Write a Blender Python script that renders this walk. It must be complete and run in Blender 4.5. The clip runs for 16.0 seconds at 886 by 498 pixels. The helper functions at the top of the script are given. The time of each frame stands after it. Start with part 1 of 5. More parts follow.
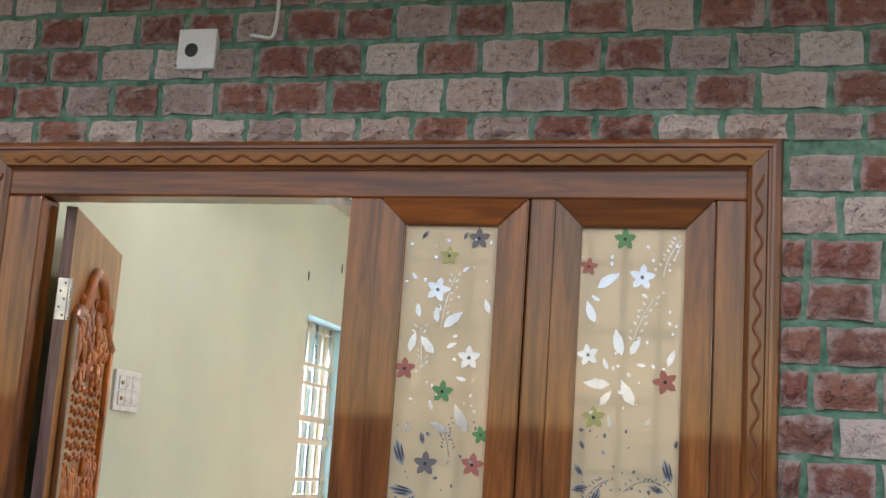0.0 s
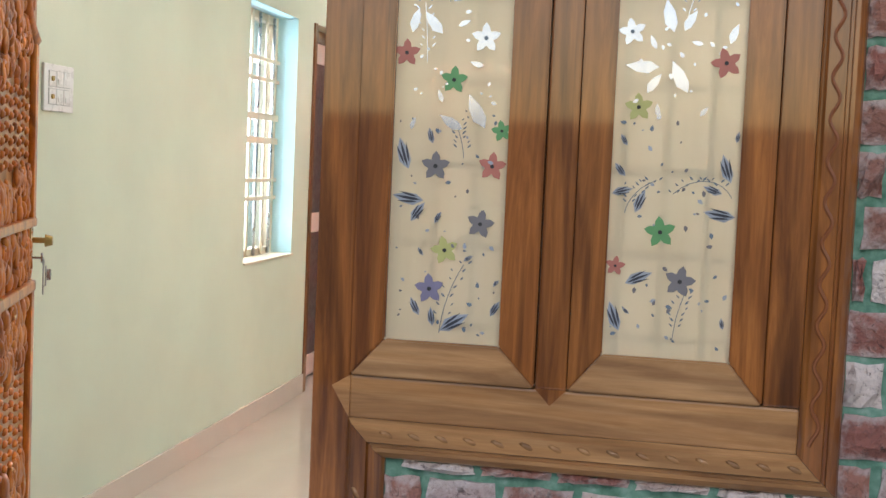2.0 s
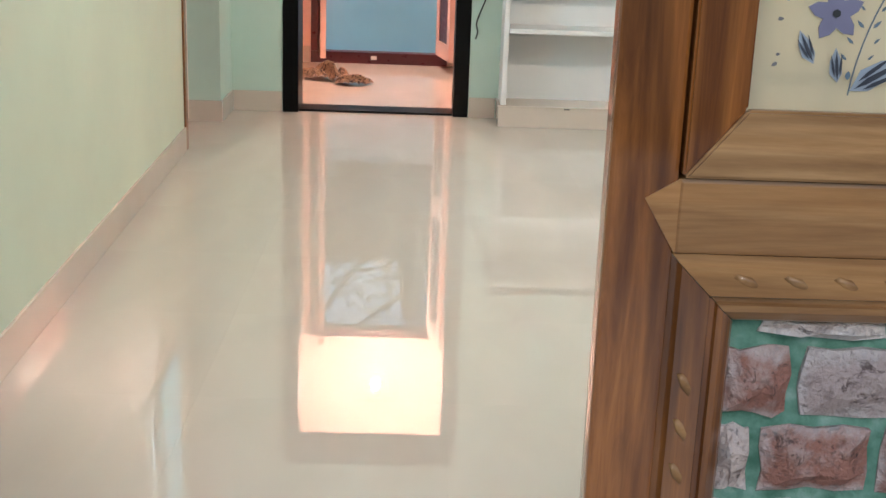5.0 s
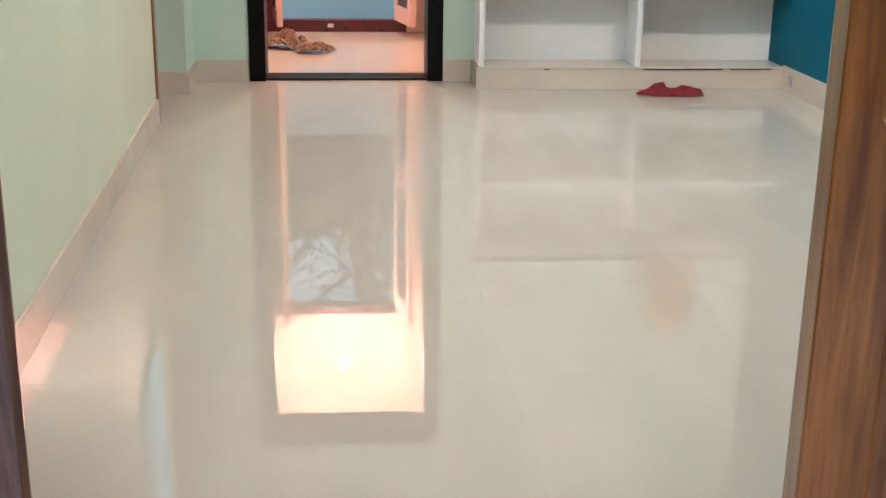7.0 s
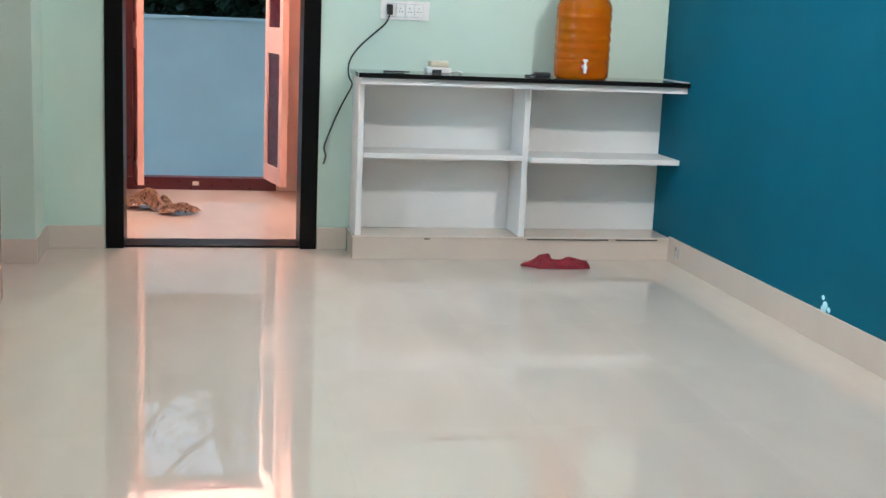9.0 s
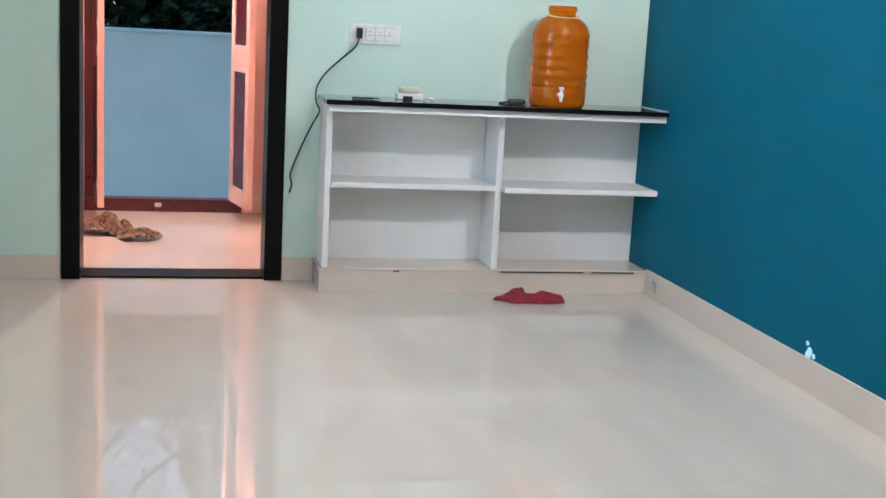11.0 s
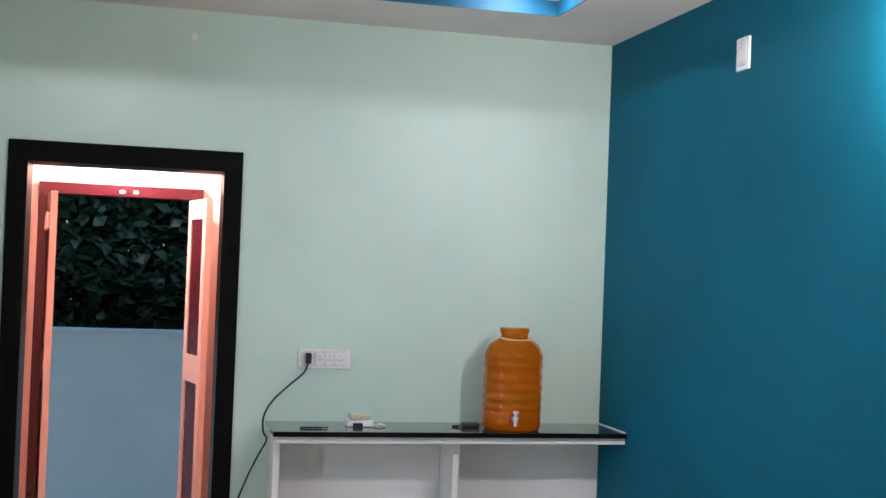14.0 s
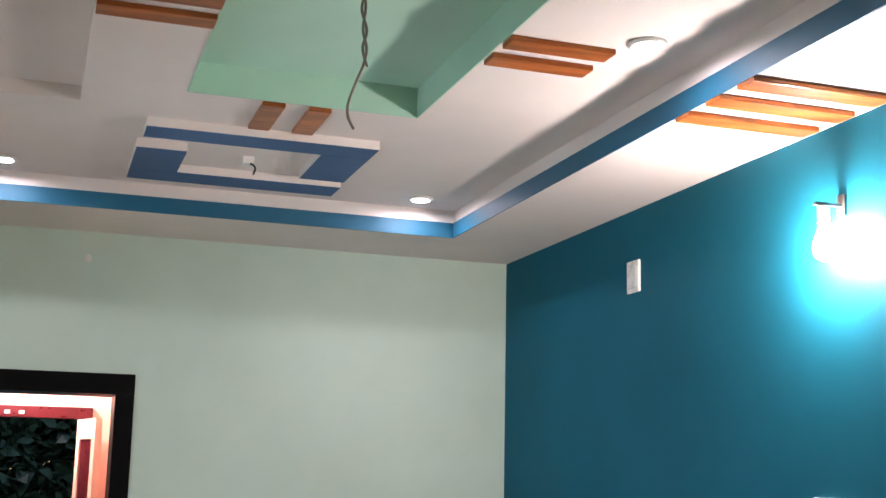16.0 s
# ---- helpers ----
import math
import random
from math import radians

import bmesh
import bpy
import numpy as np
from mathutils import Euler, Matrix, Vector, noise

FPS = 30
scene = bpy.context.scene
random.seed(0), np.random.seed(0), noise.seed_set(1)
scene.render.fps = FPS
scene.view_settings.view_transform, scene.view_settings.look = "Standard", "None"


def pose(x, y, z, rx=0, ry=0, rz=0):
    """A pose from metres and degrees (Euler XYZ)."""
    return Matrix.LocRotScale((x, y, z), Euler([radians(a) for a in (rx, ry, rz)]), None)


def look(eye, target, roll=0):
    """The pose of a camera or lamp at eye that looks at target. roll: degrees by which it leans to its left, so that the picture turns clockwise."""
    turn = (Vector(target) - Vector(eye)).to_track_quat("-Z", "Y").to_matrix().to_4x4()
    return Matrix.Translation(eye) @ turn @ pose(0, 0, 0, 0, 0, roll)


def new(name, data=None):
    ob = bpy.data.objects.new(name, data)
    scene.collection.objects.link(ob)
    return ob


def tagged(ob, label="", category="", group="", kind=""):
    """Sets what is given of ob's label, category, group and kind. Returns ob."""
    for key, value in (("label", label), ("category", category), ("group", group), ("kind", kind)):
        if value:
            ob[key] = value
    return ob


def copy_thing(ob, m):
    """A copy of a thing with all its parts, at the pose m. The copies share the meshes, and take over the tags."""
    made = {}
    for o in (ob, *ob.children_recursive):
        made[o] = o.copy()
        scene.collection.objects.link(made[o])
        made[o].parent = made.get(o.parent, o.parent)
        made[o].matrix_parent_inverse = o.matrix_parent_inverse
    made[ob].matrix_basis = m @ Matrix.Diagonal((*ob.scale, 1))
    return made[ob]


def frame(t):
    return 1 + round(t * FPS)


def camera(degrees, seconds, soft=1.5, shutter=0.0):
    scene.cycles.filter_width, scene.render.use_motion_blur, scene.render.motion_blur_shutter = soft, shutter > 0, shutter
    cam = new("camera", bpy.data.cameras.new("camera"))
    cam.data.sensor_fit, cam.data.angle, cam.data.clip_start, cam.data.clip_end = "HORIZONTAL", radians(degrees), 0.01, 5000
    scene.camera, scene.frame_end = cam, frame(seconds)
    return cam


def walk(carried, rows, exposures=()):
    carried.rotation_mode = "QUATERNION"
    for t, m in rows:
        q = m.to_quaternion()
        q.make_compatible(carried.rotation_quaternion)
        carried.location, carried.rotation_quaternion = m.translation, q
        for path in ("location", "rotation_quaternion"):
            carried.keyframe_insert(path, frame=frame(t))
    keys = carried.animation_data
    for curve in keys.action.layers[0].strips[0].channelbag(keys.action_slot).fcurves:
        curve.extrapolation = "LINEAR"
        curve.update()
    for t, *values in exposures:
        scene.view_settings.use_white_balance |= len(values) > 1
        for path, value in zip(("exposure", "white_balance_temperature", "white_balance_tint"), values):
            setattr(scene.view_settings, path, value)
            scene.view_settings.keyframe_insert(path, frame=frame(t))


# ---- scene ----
cam = camera(40.0, 16.0)
PATH = [
    (0, (2.365, -3.07, 1.329), (1.841, -1.173, 1.685), 3.9),
    (0.5, (2.307, -3.041, 1.329), (1.827, -1.113, 1.561), 3.3),
    (0.8, (2.27, -3.016, 1.327), (1.783, -1.076, 1.367), 2.3),
    (1, (2.238, -2.973, 1.328), (1.762, -1.032, 1.239), 1.8),
    (1.5, (2.147, -2.817, 1.338), (1.792, -0.853, 1.21), 1.9),
    (2, (2.036, -2.596, 1.342), (1.656, -0.637, 1.206), 2.5),
    (2.5, (1.84, -2.341, 1.354), (1.413, -0.399, 1.14), 0.8),
    (3, (1.639, -2.101, 1.313), (1.306, -0.146, 1.051), 1.0),
    (3.5, (1.385, -1.884, 1.287), (1.051, 0.065, 0.987), 1.4),
    (4, (1.126, -1.727, 1.242), (1.021, 0.208, 0.749), 0.5),
    (4.2, (1.09, -1.664, 1.261), (1.031, 0.264, 0.733), 0.9),
    (6.3, (0.887, -1.256, 1.06), (1.0, 0.645, 0.448), 2.1),
    (6.5, (0.848, -1.252, 1.06), (0.887, 0.638, 0.407), 2.0),
    (7, (0.727, -1.226, 1.095), (0.895, 0.674, 0.494), 0.8),
    (7.5, (0.644, -1.177, 1.135), (0.858, 0.756, 0.669), 1.9),
    (8, (0.661, -1.086, 1.151), (0.991, 0.848, 0.767), 2.2),
    (8.5, (0.687, -0.933, 1.151), (1.042, 1.0, 0.78), 2.7),
    (8.7, (0.699, -0.868, 1.154), (1.067, 1.062, 0.782), 2.6),
    (10.8, (0.758, -0.581, 1.259), (1.222, 1.329, 0.89), 2.9),
    (11, (0.759, -0.56, 1.263), (1.196, 1.357, 0.897), 3.1),
    (11.5, (0.774, -0.473, 1.301), (1.136, 1.457, 0.924), 2.2),
    (12, (0.773, -0.391, 1.338), (1.15, 1.55, 1.04), 2.6),
    (12.5, (0.768, -0.365, 1.38), (1.148, 1.585, 1.151), 3.5),
    (13, (0.792, -0.370, 1.425), (1.167, 1.593, 1.340), 2.2),
    (13.5, (0.838, -0.383, 1.515), (1.265, 1.571, 1.502), 2.2),
    (14, (0.862, -0.400, 1.610), (1.337, 1.542, 1.648), 2.2),
    (14.5, (0.861, -0.401, 1.625), (1.388, 1.526, 1.717), 2.4),
    (15, (0.881, -0.411, 1.651), (1.467, 1.496, 1.791), 1.8),
    (15.5, (0.863, -0.395, 1.677), (1.482, 1.491, 1.919), 1.5),
    (16, (0.857, -0.400, 1.705), (1.475, 1.466, 2.071), 1.2),
]
walk(cam, [(t, look(eye, target, roll)) for t, eye, target, roll in PATH],
     exposures=[(0, 0.20, 6850, 23), (1.2, 0.46, 6850, 23), (3.5, 0.46, 6500, 14), (6.5, 0.44, 6450, 13), (8.5, 0.40, 6000, 13), (11, 0.40, 5750, 15), (12.5, 0.18, 5750, 19), (14.5, -0.24, 6150, 22), (16, -0.42, 6600, 25)])

# ---------------------------------------------------------------- light
world = bpy.data.worlds.new("evening_sky")
scene.world = world
world.use_nodes = True
wn = world.node_tree
sky = wn.nodes.new("ShaderNodeTexSky")
sky.sky_type, sky.sun_disc = "NISHITA", False
sky.sun_elevation, sky.sun_rotation = radians(36), radians(180)
sky.air_density, sky.dust_density, sky.ozone_density = 1.8, 0.4, 3.0
wn.nodes["Background"].inputs["Strength"].default_value = 0.15
wn.links.new(sky.outputs["Color"], wn.nodes["Background"].inputs["Color"])
sun = new("sun", bpy.data.lights.new("sun", "SUN"))
sun.data.energy, sun.data.angle, sun.data.color = 0.55, radians(14), (1.0, 0.95, 0.88)
sun.matrix_world = look((0.8, -10, 7.27), (0.8, 0, 0))
# sky light entering by the west window
glow_in = new("window_daylight", bpy.data.lights.new("window_daylight", "AREA"))
glow_in.data.shape, glow_in.data.size, glow_in.data.size_y = "RECTANGLE", 0.66, 1.12
glow_in.data.energy, glow_in.data.color, glow_in.data.spread = 17.0, (0.60, 0.84, 1.0), radians(125)
glow_in.matrix_world = look((-0.25, 3.40, 1.46), (1.0, 3.40, 1.38))

SPOT_POWER = 5.2
WALL_BULB_POWER = 62.0
PINK_BULB_POWER = 130.0


# ---------------------------------------------------------------- materials
def base_material(name, rough=0.5, metal=0.0, coat=0.0, spec=0.5):
    m = bpy.data.materials.new(name)
    m.use_nodes = True
    b = m.node_tree.nodes["Principled BSDF"]
    b.inputs["Roughness"].default_value = rough
    b.inputs["Metallic"].default_value = metal
    b.inputs["Coat Weight"].default_value = coat
    b.inputs["Coat Roughness"].default_value = 0.06
    b.inputs["Specular IOR Level"].default_value = spec
    return m, m.node_tree, b


def ramp(nt, source, stops):
    r = nt.nodes.new("ShaderNodeValToRGB")
    els = r.color_ramp.elements
    while len(els) < len(stops):
        els.new(0.5)
    for e, (p, c) in zip(els, stops):
        e.position, e.color = p, (*c, 1)
    nt.links.new(source, r.inputs["Fac"])
    return r.outputs["Color"]


def noise_tex(nt, scale, detail=4.0, stretch=(1, 1, 1), rough=0.55, distort=0.0):
    tc = nt.nodes.new("ShaderNodeTexCoord")
    mp = nt.nodes.new("ShaderNodeMapping")
    mp.inputs["Scale"].default_value = stretch
    n = nt.nodes.new("ShaderNodeTexNoise")
    n.inputs["Scale"].default_value, n.inputs["Detail"].default_value = scale, detail
    n.inputs["Roughness"].default_value, n.inputs["Distortion"].default_value = rough, distort
    nt.links.new(tc.outputs["Object"], mp.inputs["Vector"])
    nt.links.new(mp.outputs["Vector"], n.inputs["Vector"])
    return n.outputs["Fac"]


def mix_col(nt, fac, a, b, mode="MIX"):
    m = nt.nodes.new("ShaderNodeMix")
    m.data_type, m.blend_type = "RGBA", mode
    for sock, v in ((m.inputs[0], fac), (m.inputs[6], a), (m.inputs[7], b)):
        if hasattr(v, "links"):
            nt.links.new(v, sock)
        elif isinstance(v, (int, float)):
            sock.default_value = v
        else:
            sock.default_value = (*v, 1)
    return m.outputs[2]


def bump(nt, b, height, strength, dist=0.01):
    n = nt.nodes.new("ShaderNodeBump")
    n.inputs["Strength"].default_value, n.inputs["Distance"].default_value = strength, dist
    nt.links.new(height, n.inputs["Height"])
    nt.links.new(n.outputs["Normal"], b.inputs["Normal"])


def painted(name, col, rough=0.45, vary=0.10, grain=0.10, spec=0.4):
    """Rolled wall paint: faint roller patches, fine orange-peel relief."""
    m, nt, b = base_material(name, rough, spec=spec)
    big = noise_tex(nt, 1.6, 3)
    dark = tuple(c * (1 - vary) for c in col)
    c = ramp(nt, big, [(0.3, dark), (0.7, col)])
    stain = noise_tex(nt, 9, 5)
    c = mix_col(nt, ramp(nt, stain, [(0.55, (0, 0, 0)), (0.9, (0.25, 0.25, 0.25))]), c, tuple(v * 0.82 for v in col))
    nt.links.new(c, b.inputs["Base Color"])
    bump(nt, b, noise_tex(nt, 140, 3), grain, 0.004)
    return m


def teak(name, stretch, light=(0.40, 0.145, 0.034), dark=(0.135, 0.040, 0.009), coat=1.0, coat_ior=1.56):
    """Varnished teak with long streaked figure and dark knots."""
    m, nt, b = base_material(name, 0.34, coat=coat, spec=0.15)
    b.inputs["Coat IOR"].default_value = coat_ior
    g = noise_tex(nt, 3.0, 6, stretch, 0.65, 1.1)
    tc, mp, wv = (nt.nodes.new("ShaderNode" + k) for k in ("TexCoord", "Mapping", "TexWave"))
    mp.inputs["Scale"].default_value = tuple(v / max(stretch) for v in stretch)
    wv.wave_type, wv.bands_direction = "BANDS", "DIAGONAL"
    for key, v in (("Scale", 7.0), ("Distortion", 9.0), ("Detail", 3.0), ("Detail Scale", 1.3), ("Detail Roughness", 0.6)):
        wv.inputs[key].default_value = v
    nt.links.new(tc.outputs["Object"], mp.inputs["Vector"])
    nt.links.new(mp.outputs["Vector"], wv.inputs["Vector"])
    c = ramp(nt, g, [(0.28, dark), (0.5, tuple((a + d) / 2 for a, d in zip(light, dark))), (0.68, light)])
    knot = noise_tex(nt, 1.5, 3, tuple(v * 0.45 for v in stretch), 0.5, 2.0)
    c = mix_col(nt, ramp(nt, knot, [(0.59, (0, 0, 0)), (0.70, (0.8, 0.8, 0.8))]), c, tuple(v * 0.5 for v in dark))
    fine = noise_tex(nt, 14, 4, stretch, 0.7)
    c = mix_col(nt, 0.35, c, ramp(nt, fine, [(0.35, (0.45, 0.45, 0.45)), (0.65, (1, 1, 1))]), "MULTIPLY")
    c = mix_col(nt, 0.45, c, ramp(nt, wv.outputs["Fac"], [(0.10, (0.50, 0.42, 0.36)), (0.45, (1, 1, 1)), (0.9, (1.15, 1.1, 1.0))]), "MULTIPLY")
    info = nt.nodes.new("ShaderNodeObjectInfo")
    tint = ramp(nt, info.outputs["Random"], [(0.0, (0.82, 0.82, 0.84)), (1.0, (1.1, 1.05, 1.0))])
    c = mix_col(nt, 1.0, c, tint, "MULTIPLY")
    nt.links.new(c, b.inputs["Base Color"])
    bump(nt, b, fine, 0.12, 0.003)
    return m


def plain(name, col, rough=0.4, metal=0.0, coat=0.0, vary=0.12, scale=12.0):
    m, nt, b = base_material(name, rough, metal, coat)
    c = ramp(nt, noise_tex(nt, scale, 5), [(0.3, tuple(v * (1 - vary) for v in col)), (0.7, col)])
    nt.links.new(c, b.inputs["Base Color"])
    r = ramp(nt, noise_tex(nt, scale * 2.3, 4), [(0.3, (rough * 0.75,) * 3), (0.75, (min(1, rough * 1.3),) * 3)])
    nt.links.new(r, b.inputs["Roughness"])
    return m


def glow(name, col, strength):
    m = bpy.data.materials.new(name)
    m.use_nodes = True
    nt = m.node_tree
    nt.nodes.clear()
    e, o = nt.nodes.new("ShaderNodeEmission"), nt.nodes.new("ShaderNodeOutputMaterial")
    e.inputs["Color"].default_value, e.inputs["Strength"].default_value = (*col, 1), strength
    nt.links.new(e.outputs[0], o.inputs["Surface"])
    return m


def brick_material(name, rim):
    """Tumbled brick: own tone per brick, chalky worn edges, pits and dark cracks."""
    m, nt, b = base_material(name, 0.8, spec=0.2)
    info = nt.nodes.new("ShaderNodeObjectInfo")
    geo = nt.nodes.new("ShaderNodeNewGeometry")
    tc = nt.nodes.new("ShaderNodeTexCoord")

    def op(kind, x, y):
        n = nt.nodes.new("ShaderNodeMath")
        n.operation = kind
        for sock, v in ((n.inputs[0], x), (n.inputs[1], y)):
            if isinstance(v, (int, float)):
                sock.default_value = v
            else:
                nt.links.new(v, sock)
        return n.outputs[0]
    pick = op("FRACT", op("ADD", info.outputs["Random"], geo.outputs["Random Per Island"]), 0.0)
    shift = nt.nodes.new("ShaderNodeVectorMath")
    shift.operation = "ADD"
    off = nt.nodes.new("ShaderNodeCombineXYZ")
    for k in range(3):
        nt.links.new(op("MULTIPLY", pick, 31.0 + 7 * k), off.inputs[k])
    nt.links.new(tc.outputs["Object"], shift.inputs[0])
    nt.links.new(off.outputs[0], shift.inputs[1])

    def spot(scale, detail, rough, distort=0.0):
        n = nt.nodes.new("ShaderNodeTexNoise")
        for key, v in (("Scale", scale), ("Detail", detail), ("Roughness", rough), ("Distortion", distort)):
            n.inputs[key].default_value = v
        nt.links.new(shift.outputs[0], n.inputs["Vector"])
        return n.outputs["Fac"]
    c = ramp(nt, pick, [(0.0, (0.29, 0.115, 0.09)), (0.2, (0.34, 0.15, 0.11)), (0.36, (0.58, 0.44, 0.38)),
                        (0.54, (0.44, 0.33, 0.30)), (0.68, (0.27, 0.125, 0.095)), (0.84, (0.66, 0.55, 0.49))])
    [n for n in nt.nodes if n.bl_idname == "ShaderNodeValToRGB"][-1].color_ramp.interpolation = "CONSTANT"
    blot = spot(22, 6, 0.65)
    c = mix_col(nt, ramp(nt, blot, [(0.50, (0, 0, 0)), (0.68, (0.42, 0.42, 0.42))]), c, (0.62, 0.51, 0.46))
    c = mix_col(nt, ramp(nt, spot(62, 4, 0.7), [(0.34, (0.45, 0.45, 0.45)), (0.48, (0, 0, 0))]), c, (0.13, 0.08, 0.07))
    c = mix_col(nt, ramp(nt, spot(30, 5, 0.7, 1.8), [(0.34, (0.85, 0.85, 0.85)), (0.43, (0, 0, 0))]), c, (0.075, 0.045, 0.04))
    if rim:
        sep = nt.nodes.new("ShaderNodeSeparateXYZ")
        nt.links.new(tc.outputs["Object"], sep.inputs[0])
        x, z = sep.outputs[0], sep.outputs[2]
        d = op("MINIMUM", op("MINIMUM", x, op("SUBTRACT", 0.150, x)), op("MINIMUM", z, op("SUBTRACT", 0.090, z)))
        d = op("ADD", d, op("MULTIPLY", op("SUBTRACT", spot(28, 5, 0.6), 0.5), 0.07))
        c = mix_col(nt, ramp(nt, d, [(0.0, (0.42, 0.42, 0.42)), (0.016, (0, 0, 0))]), c, (0.66, 0.60, 0.57))
    nt.links.new(c, b.inputs["Base Color"])
    bump(nt, b, blot, 1.0, 0.03)
    return m


def mortar_material():
    m, nt, b = base_material("green_mortar", 0.8, spec=0.2)
    c = ramp(nt, noise_tex(nt, 30, 6), [(0.3, (0.06, 0.15, 0.10)), (0.55, (0.14, 0.27, 0.20)), (0.8, (0.30, 0.40, 0.34))])
    nt.links.new(c, b.inputs["Base Color"])
    bump(nt, b, noise_tex(nt, 70, 5), 0.5, 0.01)
    return m


def tile_material(name, col, rough=0.035):
    """Polished vitrified tile with drifting cream veins."""
    m, nt, b = base_material(name, rough, coat=0.35)
    b.inputs["Coat Roughness"].default_value = 0.008
    b.inputs["Coat Weight"].default_value = 0.12 if rough < 0.1 else 0.3
    b.inputs["Coat IOR"].default_value = 1.5
    b.inputs["Specular IOR Level"].default_value = 0.5
    v = noise_tex(nt, 1.1, 6, (1.6, 0.8, 1), 0.55, 1.0)
    c = ramp(nt, v, [(0.3, tuple(x * 0.94 for x in col)), (0.5, col), (0.72, tuple(min(1, x * 1.05) for x in col))])
    info = nt.nodes.new("ShaderNodeObjectInfo")
    c = mix_col(nt, 1.0, c, ramp(nt, info.outputs["Random"], [(0, (0.993, 0.993, 0.993)), (1, (1, 1, 1))]), "MULTIPLY")
    nt.links.new(c, b.inputs["Base Color"])
    sm = noise_tex(nt, 3, 5)
    nt.links.new(ramp(nt, sm, [(0.35, (rough * 0.6,) * 3), (0.8, (rough * 2.4,) * 3)]), b.inputs["Roughness"])
    bump(nt, b, noise_tex(nt, 2.2, 2), 0.003, 0.02)
    return m


def frosted_pane():
    """Cream frosted glass: scatters the room's light, a little clear."""
    m = bpy.data.materials.new("frosted_glass")
    m.use_nodes = True
    nt = m.node_tree
    nt.nodes.clear()
    out = nt.nodes.new("ShaderNodeOutputMaterial")
    tr, df, cl, gl = (nt.nodes.new("ShaderNodeBsdf" + k) for k in ("Translucent", "Diffuse", "Transparent", "Glossy"))
    tr.inputs["Color"].default_value = (0.96, 0.86, 0.64, 1)
    nt.links.new(ramp(nt, noise_tex(nt, 5, 4, (3, 1, 0.3)), [(0.3, (0.82, 0.69, 0.48)), (0.7, (0.90, 0.78, 0.57))]), df.inputs["Color"])
    gl.inputs["Roughness"].default_value = 0.08
    a, b2, c = (nt.nodes.new("ShaderNodeMixShader") for _ in range(3))
    a.inputs[0].default_value, b2.inputs[0].default_value = 0.45, 0.18
    fr = nt.nodes.new("ShaderNodeFresnel")
    nt.links.new(fr.outputs[0], c.inputs[0])
    nt.links.new(tr.outputs[0], a.inputs[1]), nt.links.new(df.outputs[0], a.inputs[2])
    nt.links.new(a.outputs[0], b2.inputs[1]), nt.links.new(cl.outputs[0], b2.inputs[2])
    nt.links.new(b2.outputs[0], c.inputs[1]), nt.links.new(gl.outputs[0], c.inputs[2])
    nt.links.new(c.outputs[0], out.inputs["Surface"])
    return m


def clear_glass(name, col=(1, 1, 1), rough=0.0):
    m, nt, b = base_material(name, rough)
    b.inputs["Base Color"].default_value = (*col, 1)
    b.inputs["Transmission Weight"].default_value = 1.0
    b.inputs["IOR"].default_value = 1.45
    return m


MINT = painted("mint_wall_paint", (0.56, 0.70, 0.60))
TEAL = painted("teal_wall_paint", (0.003, 0.114, 0.174), 0.6, 0.14, 0.14, 0.09)
WEST = painted("pale_green_cream_paint", (0.655, 0.70, 0.535))
WHITE = painted("white_ceiling_paint", (0.79, 0.71, 0.66), 0.6)
SHELF_WHITE = painted("white_shelf_paint", (0.78, 0.76, 0.73), 0.5)
MINT_CEIL = painted("mint_ceiling_paint", (0.42, 0.66, 0.53), 0.6)
COVE_BLUE = painted("cove_blue_paint", (0.003, 0.105, 0.19), 0.55)
PANEL_BLUE = painted("mottled_blue_paint", (0.045, 0.13, 0.29), 0.6, 0.35, 0.2)
PEACH = painted("peach_wall_paint", (0.78, 0.55, 0.47), 0.5)
PALE_BLUE = painted("pale_blue_paint", (0.58, 0.91, 0.98), 0.7)
# Blue daylight on the window reveal, put into its colour.
DAYLIT_REVEAL = painted("daylit_reveal_tint", (0.52, 0.76, 0.78), 0.6)
CREAM = painted("cream_paint", (0.78, 0.66, 0.48), 0.45)
MAROON = plain("maroon_enamel", (0.070, 0.006, 0.011), 0.35, vary=0.05)
BLACK_FRAME, _, _b = base_material("black_granite", 0.35, spec=0.08)
_b.inputs["Base Color"].default_value = (0.004, 0.004, 0.004, 1)
GRANITE = plain("dark_granite_slab", (0.035, 0.04, 0.04), 0.12, coat=0.5, scale=90, vary=0.5)
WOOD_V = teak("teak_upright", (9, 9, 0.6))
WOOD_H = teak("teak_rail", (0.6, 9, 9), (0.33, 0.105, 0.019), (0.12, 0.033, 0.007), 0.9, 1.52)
# Low rails and bottom moulding take a paler tone than the top ones.
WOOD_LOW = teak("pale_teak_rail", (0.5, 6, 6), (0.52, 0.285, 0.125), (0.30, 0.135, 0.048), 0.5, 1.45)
CARVED = teak("carved_teak", (8, 8, 2.5), (0.74, 0.23, 0.022), (0.34, 0.075, 0.007), 0.7, 1.5)
RAW_WOOD = teak("pale_teak", (10, 10, 1.2), (0.52, 0.27, 0.10), (0.32, 0.14, 0.045), 0.3, 1.45)
ORANGE_WOOD = teak("orange_stained_wood", (1, 8, 8), (0.55, 0.17, 0.04), (0.33, 0.085, 0.02), 0.25)
PURPLE_EDGE = teak("grey_teak_edge", (9, 9, 0.8), (0.24, 0.15, 0.14), (0.10, 0.06, 0.06), 0.2)
BRICK, BRICK_FAR, MORTAR = brick_material("weathered_brick", True), brick_material("weathered_brick_rest", False), mortar_material()
FLOOR_TILE = tile_material("cream_polished_tile", (0.55, 0.487, 0.413), 0.007)
